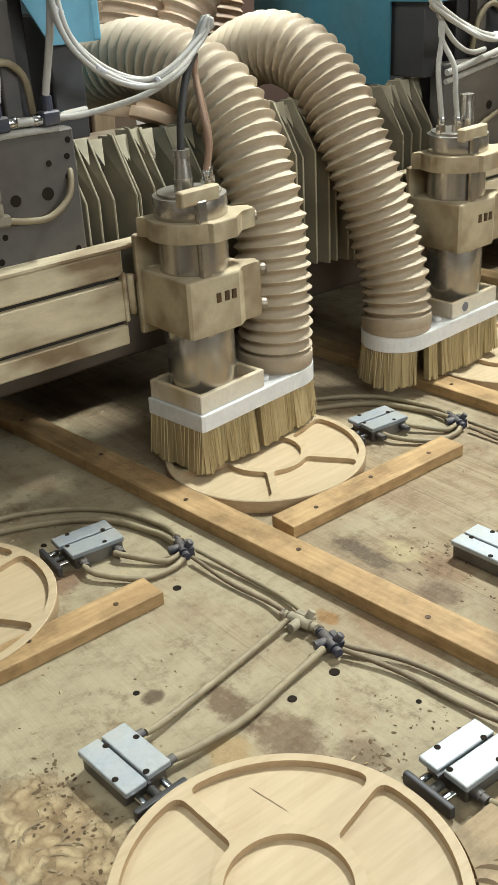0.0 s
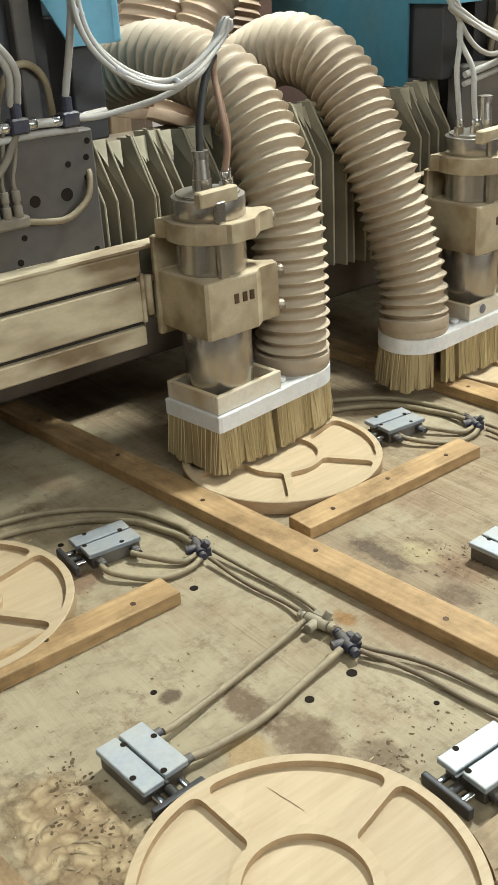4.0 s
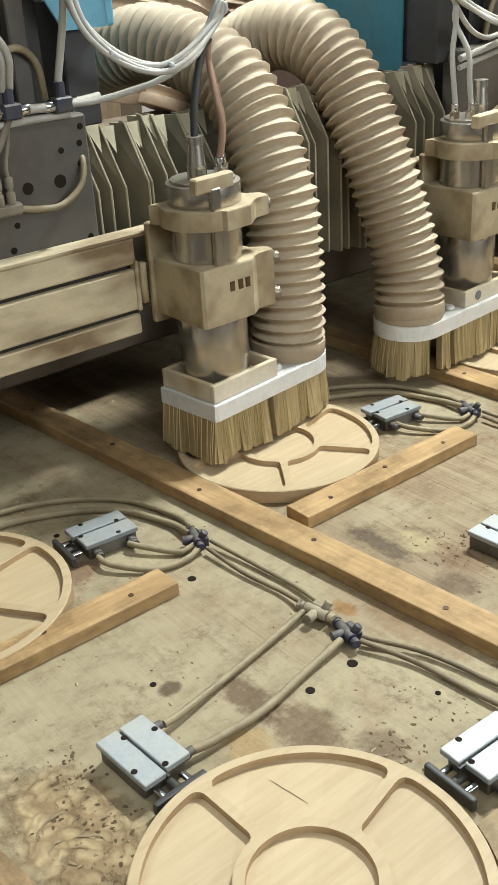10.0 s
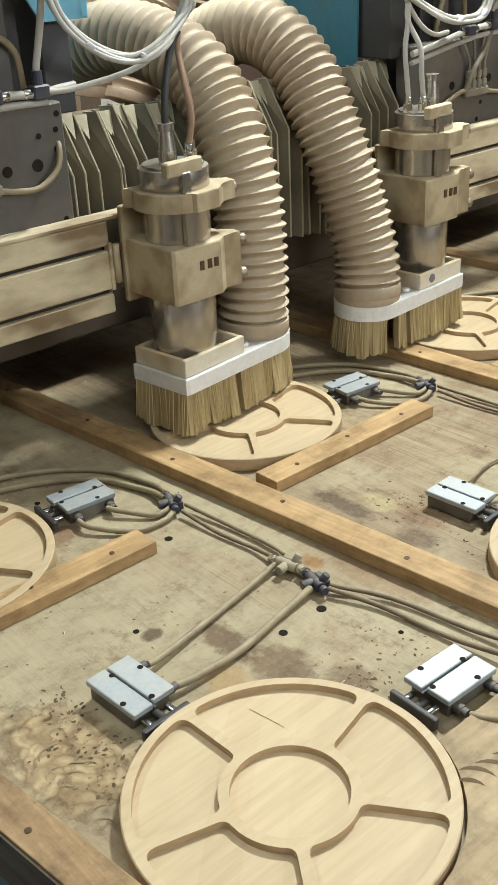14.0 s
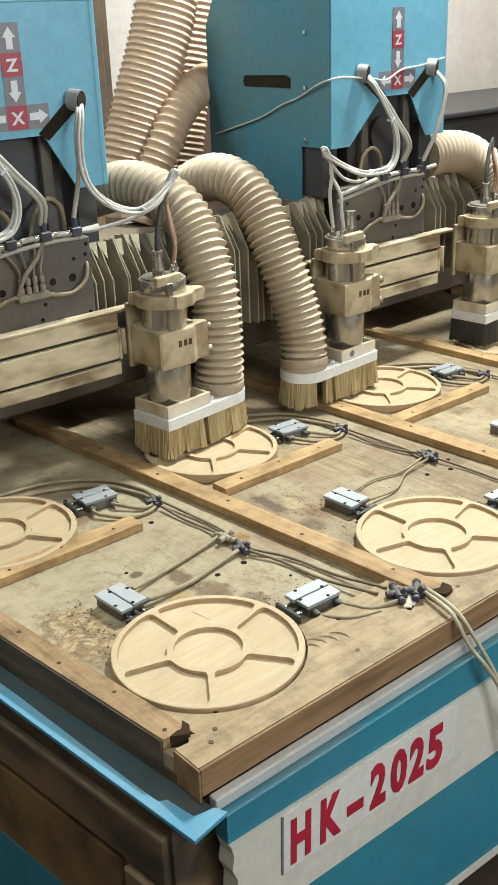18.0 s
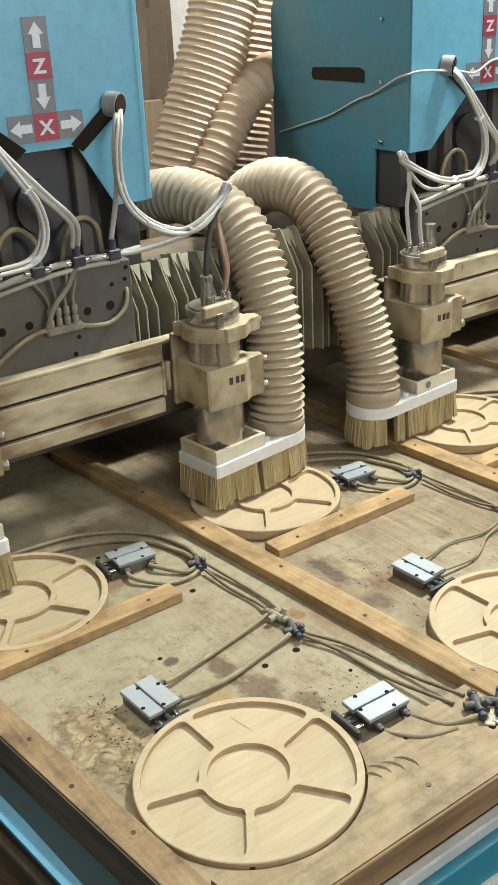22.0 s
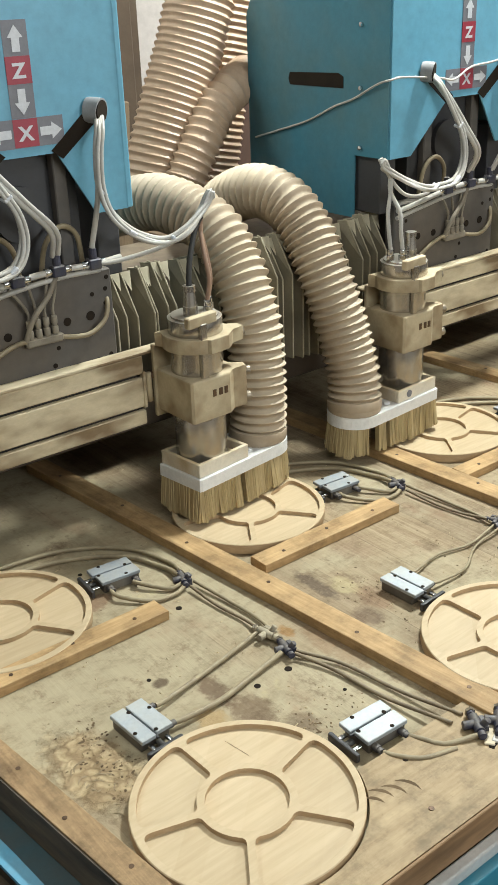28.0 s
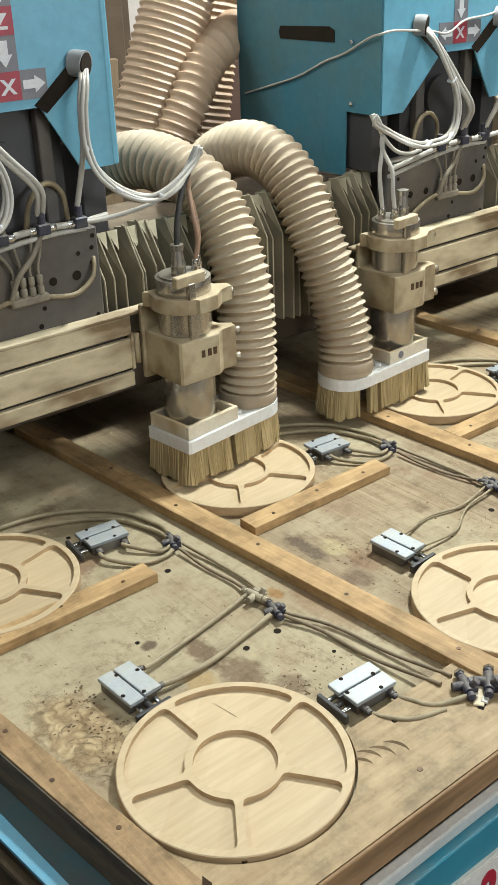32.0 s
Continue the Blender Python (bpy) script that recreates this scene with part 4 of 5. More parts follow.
def carriage(cx):
    ob = thing("z_carriage", (cx, 0, 0), "dusty twin-spindle carriage with drilled iron plate and slotted beam", "machine part", "carriages")
    h = 0.185
    part("iron_plate", boxed(-h, 0.146, PLATE_Y, PLATE_Y + 0.03, 0.295, 0.490, bev=0.003), IRON, ob, "dark drilled iron plate")
    for x, z, r in ((0.052, 0.412, 0.0075), (0.098, 0.413, 0.0085), (0.130, 0.43, 0.004), (0.105, 0.45, 0.004), (0.132, 0.455, 0.004), (0.136, 0.475, 0.004), (0.132, 0.335, 0.004), (0.105, 0.33, 0.004), (0.02, 0.34, 0.0045), (-0.02, 0.33, 0.004), (0.03, 0.37, 0.004), (-0.06, 0.41, 0.0075), (-0.11, 0.41, 0.0075), (-0.15, 0.45, 0.004), (-0.15, 0.34, 0.004)):
        part("plate_hole", rod(bmesh.new(), (x, PLATE_Y - 0.0008, z), (x, PLATE_Y + 0.004, z), r, 14), HOLE, ob)
    part("slide_column", boxed(-0.115, 0.115, PLATE_Y + 0.032, PLATE_Y + 0.12, 0.30, 0.76, bev=0.003), BLACK, ob)
    for x in (-0.075, 0.075):
        part("guide_rail", boxed(x - 0.012, x + 0.012, PLATE_Y + 0.012, PLATE_Y + 0.031, 0.49, 0.75, bev=0.002), IRON, ob)
    part("dark_disc", rod(bmesh.new(), (0.0, PLATE_Y + 0.02, 0.60), (0.0, PLATE_Y + 0.031, 0.60), 0.045, 28), BLACK, ob, smooth=True)
    x0, x1 = -0.215, 0.180
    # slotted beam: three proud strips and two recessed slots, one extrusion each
    # core coloured near black to give the shade inside the slots
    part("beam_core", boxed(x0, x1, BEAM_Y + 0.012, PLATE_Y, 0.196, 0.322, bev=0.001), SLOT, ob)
    part("beam_strip", boxed(x0, x1, BEAM_Y, BEAM_Y + 0.0115, 0.291, 0.326, bev=0.002), BEAM, ob)
    part("beam_strip", boxed(x0, x1, BEAM_Y, BEAM_Y + 0.0115, 0.227, 0.284, bev=0.002), BEAM, ob)
    part("beam_strip", boxed(x0, x1, BEAM_Y, BEAM_Y + 0.0115, 0.192, 0.220, bev=0.002), BEAM, ob)
    part("beam_top", boxed(x0 - 0.085, x1 + 0.055, BEAM_Y - 0.002, PLATE_Y - 0.001, 0.3265, 0.334, bev=0.002), BEAM, ob)
    part("end_cap", boxed(x1 - 0.004, x1 + 0.002, BEAM_Y - 0.004, BEAM_Y + 0.010, 0.226, 0.296, bev=0.0015), BEAM, ob)
    part("stop_pin", rod(bmesh.new(), (x1 + 0.008, BEAM_Y - 0.002, 0.236), (x1 + 0.008, BEAM_Y - 0.002, 0.292), 0.0055, 12, bev=0.001), BRACKET, ob, smooth=True)
    part("cap_bolt", rod(bmesh.new(), (x1 + 0.017, BEAM_Y - 0.006, 0.286), (x1 + 0.017, BEAM_Y + 0.010, 0.286), 0.0065, 12, bev=0.001), SCREW, ob, smooth=True)
    # small valve block and its short tubes on the plate
    part("valve_block", boxed(-0.034, 0.036, PLATE_Y - 0.015, PLATE_Y - 0.001, 0.386, 0.401, bev=0.003), VALVE, ob)
    for i, (lean, high) in enumerate(((-0.030, 0.492), (-0.012, 0.500), (0.010, 0.505), (0.012, 0.505))):
        x = -0.024 + 0.0155 * i
        nut = rod(bmesh.new(), (x, PLATE_Y - 0.010, 0.400), (x, PLATE_Y - 0.010, 0.415), 0.0060, 12, bev=0.0015)
        rod(nut, (x, PLATE_Y - 0.010, 0.415), (x, PLATE_Y - 0.010, 0.419), 0.0042, 10)
        rod(nut, (x, PLATE_Y - 0.010, 0.419), (x, PLATE_Y - 0.010, 0.433), 0.0056, 12, bev=0.0015)
        part("valve_nut", nut, VALVE, ob, smooth=True)
        part("valve_tube", sweep([(x, PLATE_Y - 0.010, 0.432), (x - 0.001, PLATE_Y - 0.011, 0.448), (x + lean * 0.45, PLATE_Y - 0.012, 0.47), (x + lean, PLATE_Y - 0.012, high)], 0.0027, 0.01, 12), VALVE, ob, smooth=True)
    part("valve_tube", sweep([(0.034, PLATE_Y - 0.014, 0.500), (0.012, PLATE_Y - 0.018, 0.468), (-0.018, PLATE_Y - 0.020, 0.440), (-0.032, PLATE_Y - 0.012, 0.404), (-0.033, PLATE_Y - 0.008, 0.392)], 0.0046, 0.01, 12), VALVE, ob, smooth=True)
    part("loop_tube", sweep([(0.032, PLATE_Y - 0.008, 0.392), (0.06, PLATE_Y - 0.012, 0.387), (0.09, PLATE_Y - 0.014, 0.387), (0.12, PLATE_Y - 0.012, 0.405), (0.132, PLATE_Y - 0.004, 0.430), (0.134, PLATE_Y + 0.002, 0.437)], 0.0042, 0.01, 12), TUBE, ob, smooth=True)
    part("loop_tube", sweep([(-0.02, PLATE_Y - 0.008, 0.395), (-0.05, PLATE_Y - 0.012, 0.398), (-0.10, PLATE_Y - 0.014, 0.38), (-0.17, PLATE_Y - 0.01, 0.33)], 0.0042, 0.01, 12), TUBE, ob, smooth=True)
    # manifold line above the plate
    mz = 0.508
    part("manifold_tube", sweep([(-0.19, PLATE_Y - 0.012, mz - 0.03), (-0.12, PLATE_Y - 0.016, mz - 0.018), (-0.05, PLATE_Y - 0.016, mz - 0.006), (0.03, PLATE_Y - 0.016, mz), (0.10, PLATE_Y - 0.018, mz - 0.002), (0.16, PLATE_Y - 0.02, mz + 0.002)], 0.0055, 0.01, 10), TUBE_W, ob, smooth=True)
    for x, z in ((-0.04, mz - 0.004), (0.036, mz), (0.105, mz - 0.001)):
        f = boxed(x - 0.012, x + 0.012, PLATE_Y - 0.026, PLATE_Y - 0.008, z - 0.009, z + 0.009, bev=0.002)
        rod(f, (x, PLATE_Y - 0.016, z + 0.006), (x, PLATE_Y - 0.016, z + 0.026), 0.0068, 12)
        part("manifold_tee", f, FITTING, ob)
        for s in (-1, 1):
            part("manifold_nut", rod(bmesh.new(), (x + s * 0.012, PLATE_Y - 0.016, z), (x + s * 0.024, PLATE_Y - 0.016, z), 0.0072, 12, bev=0.001), CHROME, ob, smooth=True)
    part("lower_manifold_tube", sweep([(-0.19, PLATE_Y - 0.010, mz - 0.045), (-0.05, PLATE_Y - 0.012, mz - 0.022), (0.04, PLATE_Y - 0.012, mz - 0.014), (0.12, PLATE_Y - 0.012, mz - 0.015)], 0.0045, 0.01, 12), TUBE_W, ob, smooth=True)
    return ob


def cover(cx):
    """Sheet-steel carriage cover: folded sheet with a trapezoid cut-out, two sleeves and the axis sign."""
    ob = thing("carriage_cover", (cx, 0, 0), "blue enamelled sheet-steel carriage cover with axis arrows", "machine cover", "carriage covers")
    L, R, zb, zt, zc = -0.215, 0.187, 0.588, 0.925, 0.694
    sx = 0.012

    front = [(L, zb), (L + 0.062, zb), (sx - 0.055, zc), (sx + 0.050, zc), (R - 0.062, zb), (R, zb), (R, zt), (L, zt)]
    fm = prism(bmesh.new(), front, 0.0, 0.004, 0.0, Matrix.Translation((0, FACE_Y + 0.004, 0)) @ Matrix.Rotation(radians(90), 4, "X"))
    part("front_sheet", fm, BLUE, ob)
    part("right_edge", boxed(R - 0.003, R + 0.010, FACE_Y - 0.001, FACE_Y + 0.012, zb, zt + 0.004, bev=0.003, seg=2), BLUE, ob)
    for x in (L + 0.004, R - 0.050):
        part("inner_frame", boxed(x, x + 0.046, FACE_Y + 0.030, FACE_Y + 0.110, 0.470, 0.620, bev=0.002), BLACK, ob)
    part("top_sheet", boxed(L, R + 0.006, FACE_Y, FACE_Y + 0.45, zt, zt + 0.006, bev=0.002), BLUE, ob)
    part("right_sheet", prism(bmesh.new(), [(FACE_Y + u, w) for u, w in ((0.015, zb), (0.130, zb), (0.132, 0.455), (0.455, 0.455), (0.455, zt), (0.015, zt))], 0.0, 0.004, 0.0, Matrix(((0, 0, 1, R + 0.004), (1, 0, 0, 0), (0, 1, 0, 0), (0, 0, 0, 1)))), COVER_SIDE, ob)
    side = [(FACE_Y + u, w) for u, w in ((0.004, zb), (0.100, zb), (0.102, 0.455), (0.455, 0.455), (0.455, zt - 0.06), (0.425, zt), (0.004, zt))]
    sm = prism(bmesh.new(), side, 0.0, 0.004, 0.0, Matrix(((0, 0, 1, L - 0.004), (1, 0, 0, 0), (0, 1, 0, 0), (0, 0, 0, 1))))
    part("left_sheet", sm, COVER_SIDE, ob, "blue side sheet with a slot, toned darker for shade")
    slot = prism(bmesh.new(), [(FACE_Y + u, w) for u, w in ((0.135, 0.722), (0.305, 0.722), (0.310, 0.735), (0.305, 0.748), (0.15, 0.752), (0.135, 0.745))], 0.0, 0.0012, 0.0, Matrix(((0, 0, 1, L - 0.0055), (1, 0, 0, 0), (0, 1, 0, 0), (0, 0, 0, 1))))
    part("side_slot", slot, HOLE, ob)
    for z in (0.605, 0.725, 0.847):
        part("side_bolt", rod(bmesh.new(), (L - 0.009, FACE_Y + 0.082, z), (L - 0.003, FACE_Y + 0.082, z), 0.0048, 12, bev=0.001), CHROME, ob, smooth=True)
    for s in (-1, 1):
        x = sx + s * 0.125
        diag = [(x - s * 0.014, 0.756), (x + s * 0.010, 0.742), (sx + s * 0.060, zc - 0.010), (sx + s * 0.040, zc + 0.004)]
        dm = prism(bmesh.new(), diag, 0.0, 0.0015, 0.0, Matrix.Translation((0, FACE_Y - 0.0003, 0)) @ Matrix.Rotation(radians(90), 4, "X"))
        part("cable_slit", dm, HOLE, ob)
        tip = Vector((x + 0.004, FACE_Y - 0.017, 0.751))
        part("cable_sleeve", sweep([(x - 0.008, FACE_Y + 0.004, 0.753), (x, FACE_Y - 0.010, 0.752), tip], 0.0205, 0.006, 24), SLEEVE, ob, smooth=True)
        way = Vector((0.007, -0.011, -0.001)).normalized()
        part("sleeve_mouth", rod(bmesh.new(), tip - way * 0.002, tip + way * 0.0012, 0.0178, 24), HOLE, ob)
    # axis sign
    y = FACE_Y - 0.0003
    flip = Matrix.Translation((sx, y, 0)) @ Matrix.Rotation(radians(90), 4, "X")

    def flat(name, pts, t, mat):
        part(name, prism(bmesh.new(), pts, 0.0, t, 0.0, flip), mat, ob)

    flat("sign_bar", [(-0.021, 0.752), (0.021, 0.752), (0.021, 0.893), (-0.021, 0.893)], 0.0008, SIGN_GREY)
    flat("sign_bar", [(-0.066, 0.708), (0.066, 0.708), (0.066, 0.7515), (-0.066, 0.7515)], 0.0008, SIGN_GREY)
    flat("sign_field", [(-0.021, 0.802), (0.021, 0.802), (0.021, 0.842), (-0.021, 0.842)], 0.0012, SIGN_RED)
    flat("sign_field", [(-0.021, 0.709), (0.021, 0.709), (0.021, 0.751), (-0.021, 0.751)], 0.0012, SIGN_RED)

    def arrow(cx2, cz, ang):
        shp = [(0.020, 0), (0.002, 0.013), (0.002, 0.0065), (-0.018, 0.0065), (-0.018, -0.0065), (0.002, -0.0065), (0.002, -0.013)]
        c, s = math.cos(ang), math.sin(ang)
        flat("arrow", [(cx2 + c * u - s * w, cz + s * u + c * w) for u, w in shp], 0.0014, SIGN_WHITE)

    arrow(0, 0.866, math.pi / 2), arrow(0, 0.777, -math.pi / 2), arrow(-0.043, 0.730, math.pi), arrow(0.043, 0.730, 0.0)
    for txt, z in (("Z", 0.809), ("X", 0.717)):
        lettering(txt, 0.030, Matrix.Translation((sx, y - 0.0014, z + 0.002)) @ Matrix.Rotation(radians(90), 4, "X"), SIGN_WHITE, ob, "axis_letter", 0.0003, 1.1)
    return ob


for cx in CARRIAGES:
    carriage(cx)
    cover(cx)


# ---- spindles with their dust shoes ----
def bristle_skirt(ob, outline, ztop, zlow, seed, gap, dark):
    """A dense brush skirt: tight tufts along an outline, and loose strands over them."""
    r = random.Random(seed)
    core, loose = bmesh.new(), bmesh.new()
    n = len(outline)
    flap, left, spread, drop, out_by = 0.0, 0.0, 0.0, 0.0, 0.0
    for i in range(n):
        a, b = Vector(outline[i]), Vector(outline[(i + 1) % n])
        run = (b - a).length
        d = (b - a).normalized()
        out = Vector((d.y, -d.x))
        k = max(1, round(run / 0.0042))
        for j in range(k):
            c = a + (b - a) * ((j + 0.5) / k)
            if left <= 0:
                flap = left = r.uniform(0.012, 0.034)
                spread, drop, out_by = r.uniform(-0.05, 0.10), r.uniform(-0.004, 0.0035), r.uniform(0.0, 0.006)
            left -= run / k
            if gap(c):
                continue
            u0 = (0.5 - left / flap)
            w = run / k * 0.56
            sk = -u0 * flap * 2 * spread + r.uniform(-0.0008, 0.0008)
            fl = out_by + r.uniform(0, 0.0016)
            low = zlow + drop + r.uniform(-0.0012, 0.0016) + abs(u0) ** 3 * 0.02
            q = []
            for z, f, g in ((ztop, 0.0, 0.0), ((ztop + low) / 2, fl * 0.35, sk * 0.4), (low, fl, sk)):
                for u, v in ((-w, -0.011), (w, -0.011), (w, 0.0), (-w, 0.0)):
                    p = c + d * (u + g) + out * (v + f)
                    q.append(core.verts.new((p.x, p.y, z)))
            for m in (0, 4):
                for e in range(4):
                    core.faces.new((q[m + e], q[m + (e + 1) % 4], q[m + 4 + (e + 1) % 4], q[m + 4 + e]))
            core.faces.new(q[8:12])
            if r.random() < 0.55:
                w = r.uniform(0.0004, 0.0010)
                t1 = c + out * (fl + r.uniform(0.0008, 0.003)) + d * (sk + r.uniform(-0.003, 0.003))
                v = [loose.verts.new((*p, z)) for p, z in ((c - d * w + out * 0.0006, ztop), (c + d * w + out * 0.0006, ztop), (t1 + d * w * 0.6, low), (t1 - d * w * 0.6, low), (c + out * 0.0018, ztop), (t1 + out * 0.001, low))]
                loose.faces.new((v[0], v[4], v[5], v[3])), loose.faces.new((v[4], v[1], v[2], v[5]))
    tagged(part("brush", core, RUBBER if dark else BRISTLE, ob, "black brush skirt" if dark else "worn yellow-brown brush skirt"), kind="stuff")
    tagged(part("bristle_fringe", loose, RUBBER if dark else STRAND, ob), kind="stuff")


def head(x, mirror, seed, askew):
    s = -1 if mirror else 1
    ob = thing("milling_spindle", (x, SY, 0), "dusty steel milling spindle in clamp brackets with a brush dust shoe", "spindle", "milling spindles")

    def bx(x0, x1, *rest, **kw):
        return boxed(min(s * x0, s * x1), max(s * x0, s * x1), *rest, **kw)

    # body
    part("lower_body", rod(bmesh.new(), (0, 0, 0.118), (0, 0, 0.222), 0.048, 40, bev=0.002), STEEL, ob, smooth=True)
    part("middle_body", rod(bmesh.new(), (0, 0, 0.290), (0, 0, 0.350), 0.0475, 40), STEEL, ob, smooth=True)
    part("cap", rod(bmesh.new(), (0, 0, 0.370), (0, 0, 0.398), 0.0495, 40, bev=0.002), STEEL, ob, smooth=True)
    part("cap_top", rod(bmesh.new(), (0, 0, 0.398), (0, 0, 0.402), 0.043, 40, bev=0.001), STEEL, ob, smooth=True)
    # brackets, with the clamp ear on the same side of every spindle
    b = 1

    def bb(*dims, **kw):
        return boxed(*dims, **kw)

    low = [(-0.055, 0.054), (-0.055, -0.054), (-0.051, -0.058), (0.030, -0.057), (0.048, -0.044), (0.078, -0.044), (0.082, -0.028), (0.058, -0.016), (0.054, 0.054)]
    lowm = prism(bmesh.new(), [(b * a, c) for a, c in low][:: b], 0.220, 0.298, 0.003)
    part("lower_bracket", lowm, BRACKET, ob, "dusty cast clamp bracket")
    upp = [(-0.058, 0.045), *arc(0, 0, 0.060, math.radians(150), math.radians(255), 8), (-0.012, -0.064), (0.030, -0.060), (0.054, -0.040), (0.080, -0.036), (0.082, -0.018), (0.060, -0.008), (0.056, 0.045)]
    uppm = prism(bmesh.new(), [(b * a, c) for a, c in upp][:: b], 0.344, 0.370, 0.002)
    part("upper_bracket", uppm, BRACKET, ob, "dusty cast clamp bracket")
    part("back_plate", bx(-0.060, 0.056, 0.050, 0.060, 0.205, 0.345, bev=0.002), BRACKET, ob)
    part("key_bar", bb(-0.026, -0.012, -0.054, -0.046, 0.215, 0.398, bev=0.001), STEEL, ob)
    part("cap_bar", bb(-0.052, 0.014, -0.052, -0.038, 0.394, 0.414, bev=0.002, turn=6 * b), BRACKET, ob)
    for z in (0.233, 0.283):
        part("bolt_socket", rod(bmesh.new(), (b * 0.0895, -0.0389, z), (b * 0.0905, -0.0391, z), 0.0045, 6), HOLE, ob)
        part("clamp_bolt", rod(bmesh.new(), (b * 0.079, -0.036, z), (b * 0.090, -0.039, z), 0.009, 14, bev=0.002), BOLT, ob, smooth=True)
    part("clamp_bolt", rod(bmesh.new(), (b * 0.079, -0.028, 0.357), (b * 0.086, -0.030, 0.357), 0.008, 14, bev=0.002), BOLT, ob, smooth=True)
    for i, xx in enumerate((-0.012, 0.002, 0.014)):
        part("nameplate_bar", boxed(b * 0.006 + xx - 0.0035, b * 0.006 + xx + 0.0035, -0.0590, -0.0570, 0.262, 0.275, bev=0.0), SCREW, ob)
    # connectors
    c = rod(bmesh.new(), (s * -0.012, -0.006, 0.402), (s * -0.012, -0.006, 0.420), 0.013, 18)
    rod(c, (s * -0.012, -0.006, 0.419), (s * -0.012, -0.006, 0.447), 0.0125, 18, r2=0.0095)
    rod(c, (s * -0.012, -0.006, 0.446), (s * -0.012, -0.006, 0.456), 0.0115, 18)
    part("power_plug", c, STEEL, ob, smooth=True)
    for xx, yy in ((0.020, -0.014), (0.036, 0.004)):
        c = rod(bmesh.new(), (s * xx, yy, 0.400), (s * xx, yy, 0.414), 0.0085, 6)
        rod(c, (s * xx, yy, 0.413), (s * xx, yy, 0.426), 0.0065, 14, bev=0.001)
        part("coolant_nipple", c, CHROME, ob, smooth=True)
    # dust shoe
    before = set(ob.children)
    plate = [(-0.060, 0.055), (-0.060, -0.056), (-0.054, -0.058), *arc(0.150, 0.0, 0.058, -math.pi / 2, math.pi / 2, 20)]
    pm = prism(bmesh.new(), [(s * a, b) for a, b in plate][:: s], 0.0865, 0.111, 0.002)
    part("shoe_plate", pm, SHOE, ob, "white acrylic dust shoe plate")
    sock = bmesh.new()
    for d in ((-0.056, 0.070, -0.053, -0.045), (-0.056, 0.070, 0.045, 0.053), (-0.056, -0.048, -0.0449, 0.0449), (0.062, 0.070, -0.0449, 0.0449)):
        box(sock, min(s * d[0], s * d[1]), max(s * d[0], s * d[1]), d[2], d[3], 0.1115, 0.138, bev=0.001)
    part("socket", sock, SOCKET, ob, "dust-caked square socket")
    if s < 0:
        part("socket_window", rod(bmesh.new(), (-0.035, -0.0540, 0.125), (-0.035, -0.0520, 0.125), 0.008, 18), SIGN_GREY, ob, smooth=True)
    part("socket_floor", bx(-0.047, 0.061, -0.0445, 0.0445, 0.1115, 0.120, bev=0.0), SOCKET, ob)
    part("hose_collar", rod(bmesh.new(), (s * 0.150, 0, 0.111), (s * 0.150, 0, 0.124), 0.0555, 36, bev=0.001), HOSE, ob, smooth=True)
    part("shoe_knob", rod(bmesh.new(), (s * 0.088, -0.035, 0.111), (s * 0.088, -0.035, 0.118), 0.0075, 12, bev=0.002), SHOE, ob, smooth=True)
    outline = [(s * a * 0.985, b * 0.965) for a, b in plate]
    if s < 0:
        outline = outline[::-1]
    r = random.Random(seed)
    gaps = [(0.050, 0.005)] if s > 0 else [(-0.150, 0.014), (-0.108, 0.007), (0.0, 0.003)]

    def gap(c):
        return c.y < -0.03 and any(abs(c.x - g) < w for g, w in gaps) and True

    bristle_skirt(ob, outline, 0.087, 0.0235, seed, gap, seed == 23)
    for piece in set(ob.children) - before:
        piece.data.transform(Matrix.Rotation(radians(askew), 4, "Z"))
    return ob


for i, x in enumerate(SPINDLES):
    head(x, i % 2 == 0, 20 + i, SHOE_TURN[i])


# ---- suction hoses ----
def suction(points, r, label, pitch=0.0166, mat=None, depth=0.15):
    ob = thing("suction_hose", (0, 0, 0), label, "hose", "suction hoses")
    part("ribbed_tube", ribbed(points, r, pitch, depth), mat or HOSE, ob, smooth=True)
    a, b = Vector(points[0]), Vector(points[1])
    d = (b - a).normalized()
    part("cuff", rod(bmesh.new(), a - d * 0.004, a + d * 0.016, r * 1.012, 36, bev=0.002), mat or HOSE, ob, smooth=True)
    return ob


L1 = "dusty beige ribbed suction hose bending back from the dust shoe"
def mouth(i):
    """Where the hose leaves the shoe of spindle i."""
    a = radians(SHOE_TURN[i])
    k = 0.150 if i % 2 else -0.150
    return SPINDLES[i] + k * math.cos(a), SY + k * math.sin(a)


def hung(i, *way):
    x, y = mouth(i)
    return [(x, y, 0.118)] + [(SPINDLES[i] + u, SY + v, w) for u, v, w in way]


suction(hung(1, (0.154, 0.018, 0.20), (0.163, 0.034, 0.315), (0.163, 0.058, 0.388), (0.165, 0.092, 0.444), (0.156, 0.150, 0.507), (0.128, 0.255, 0.541), (0.110, 0.345, 0.530), (0.10, 0.45, 0.50)), 0.0565, L1)
suction(hung(2, (-0.145, -0.002, 0.19), (-0.150, 0.026, 0.280), (-0.159, 0.050, 0.351), (-0.164, 0.080, 0.413), (-0.165, 0.120, 0.472), (-0.172, 0.175, 0.520), (-0.185, 0.250, 0.535), (-0.19, 0.34, 0.505), (-0.19, 0.42, 0.44)), 0.0565, L1)
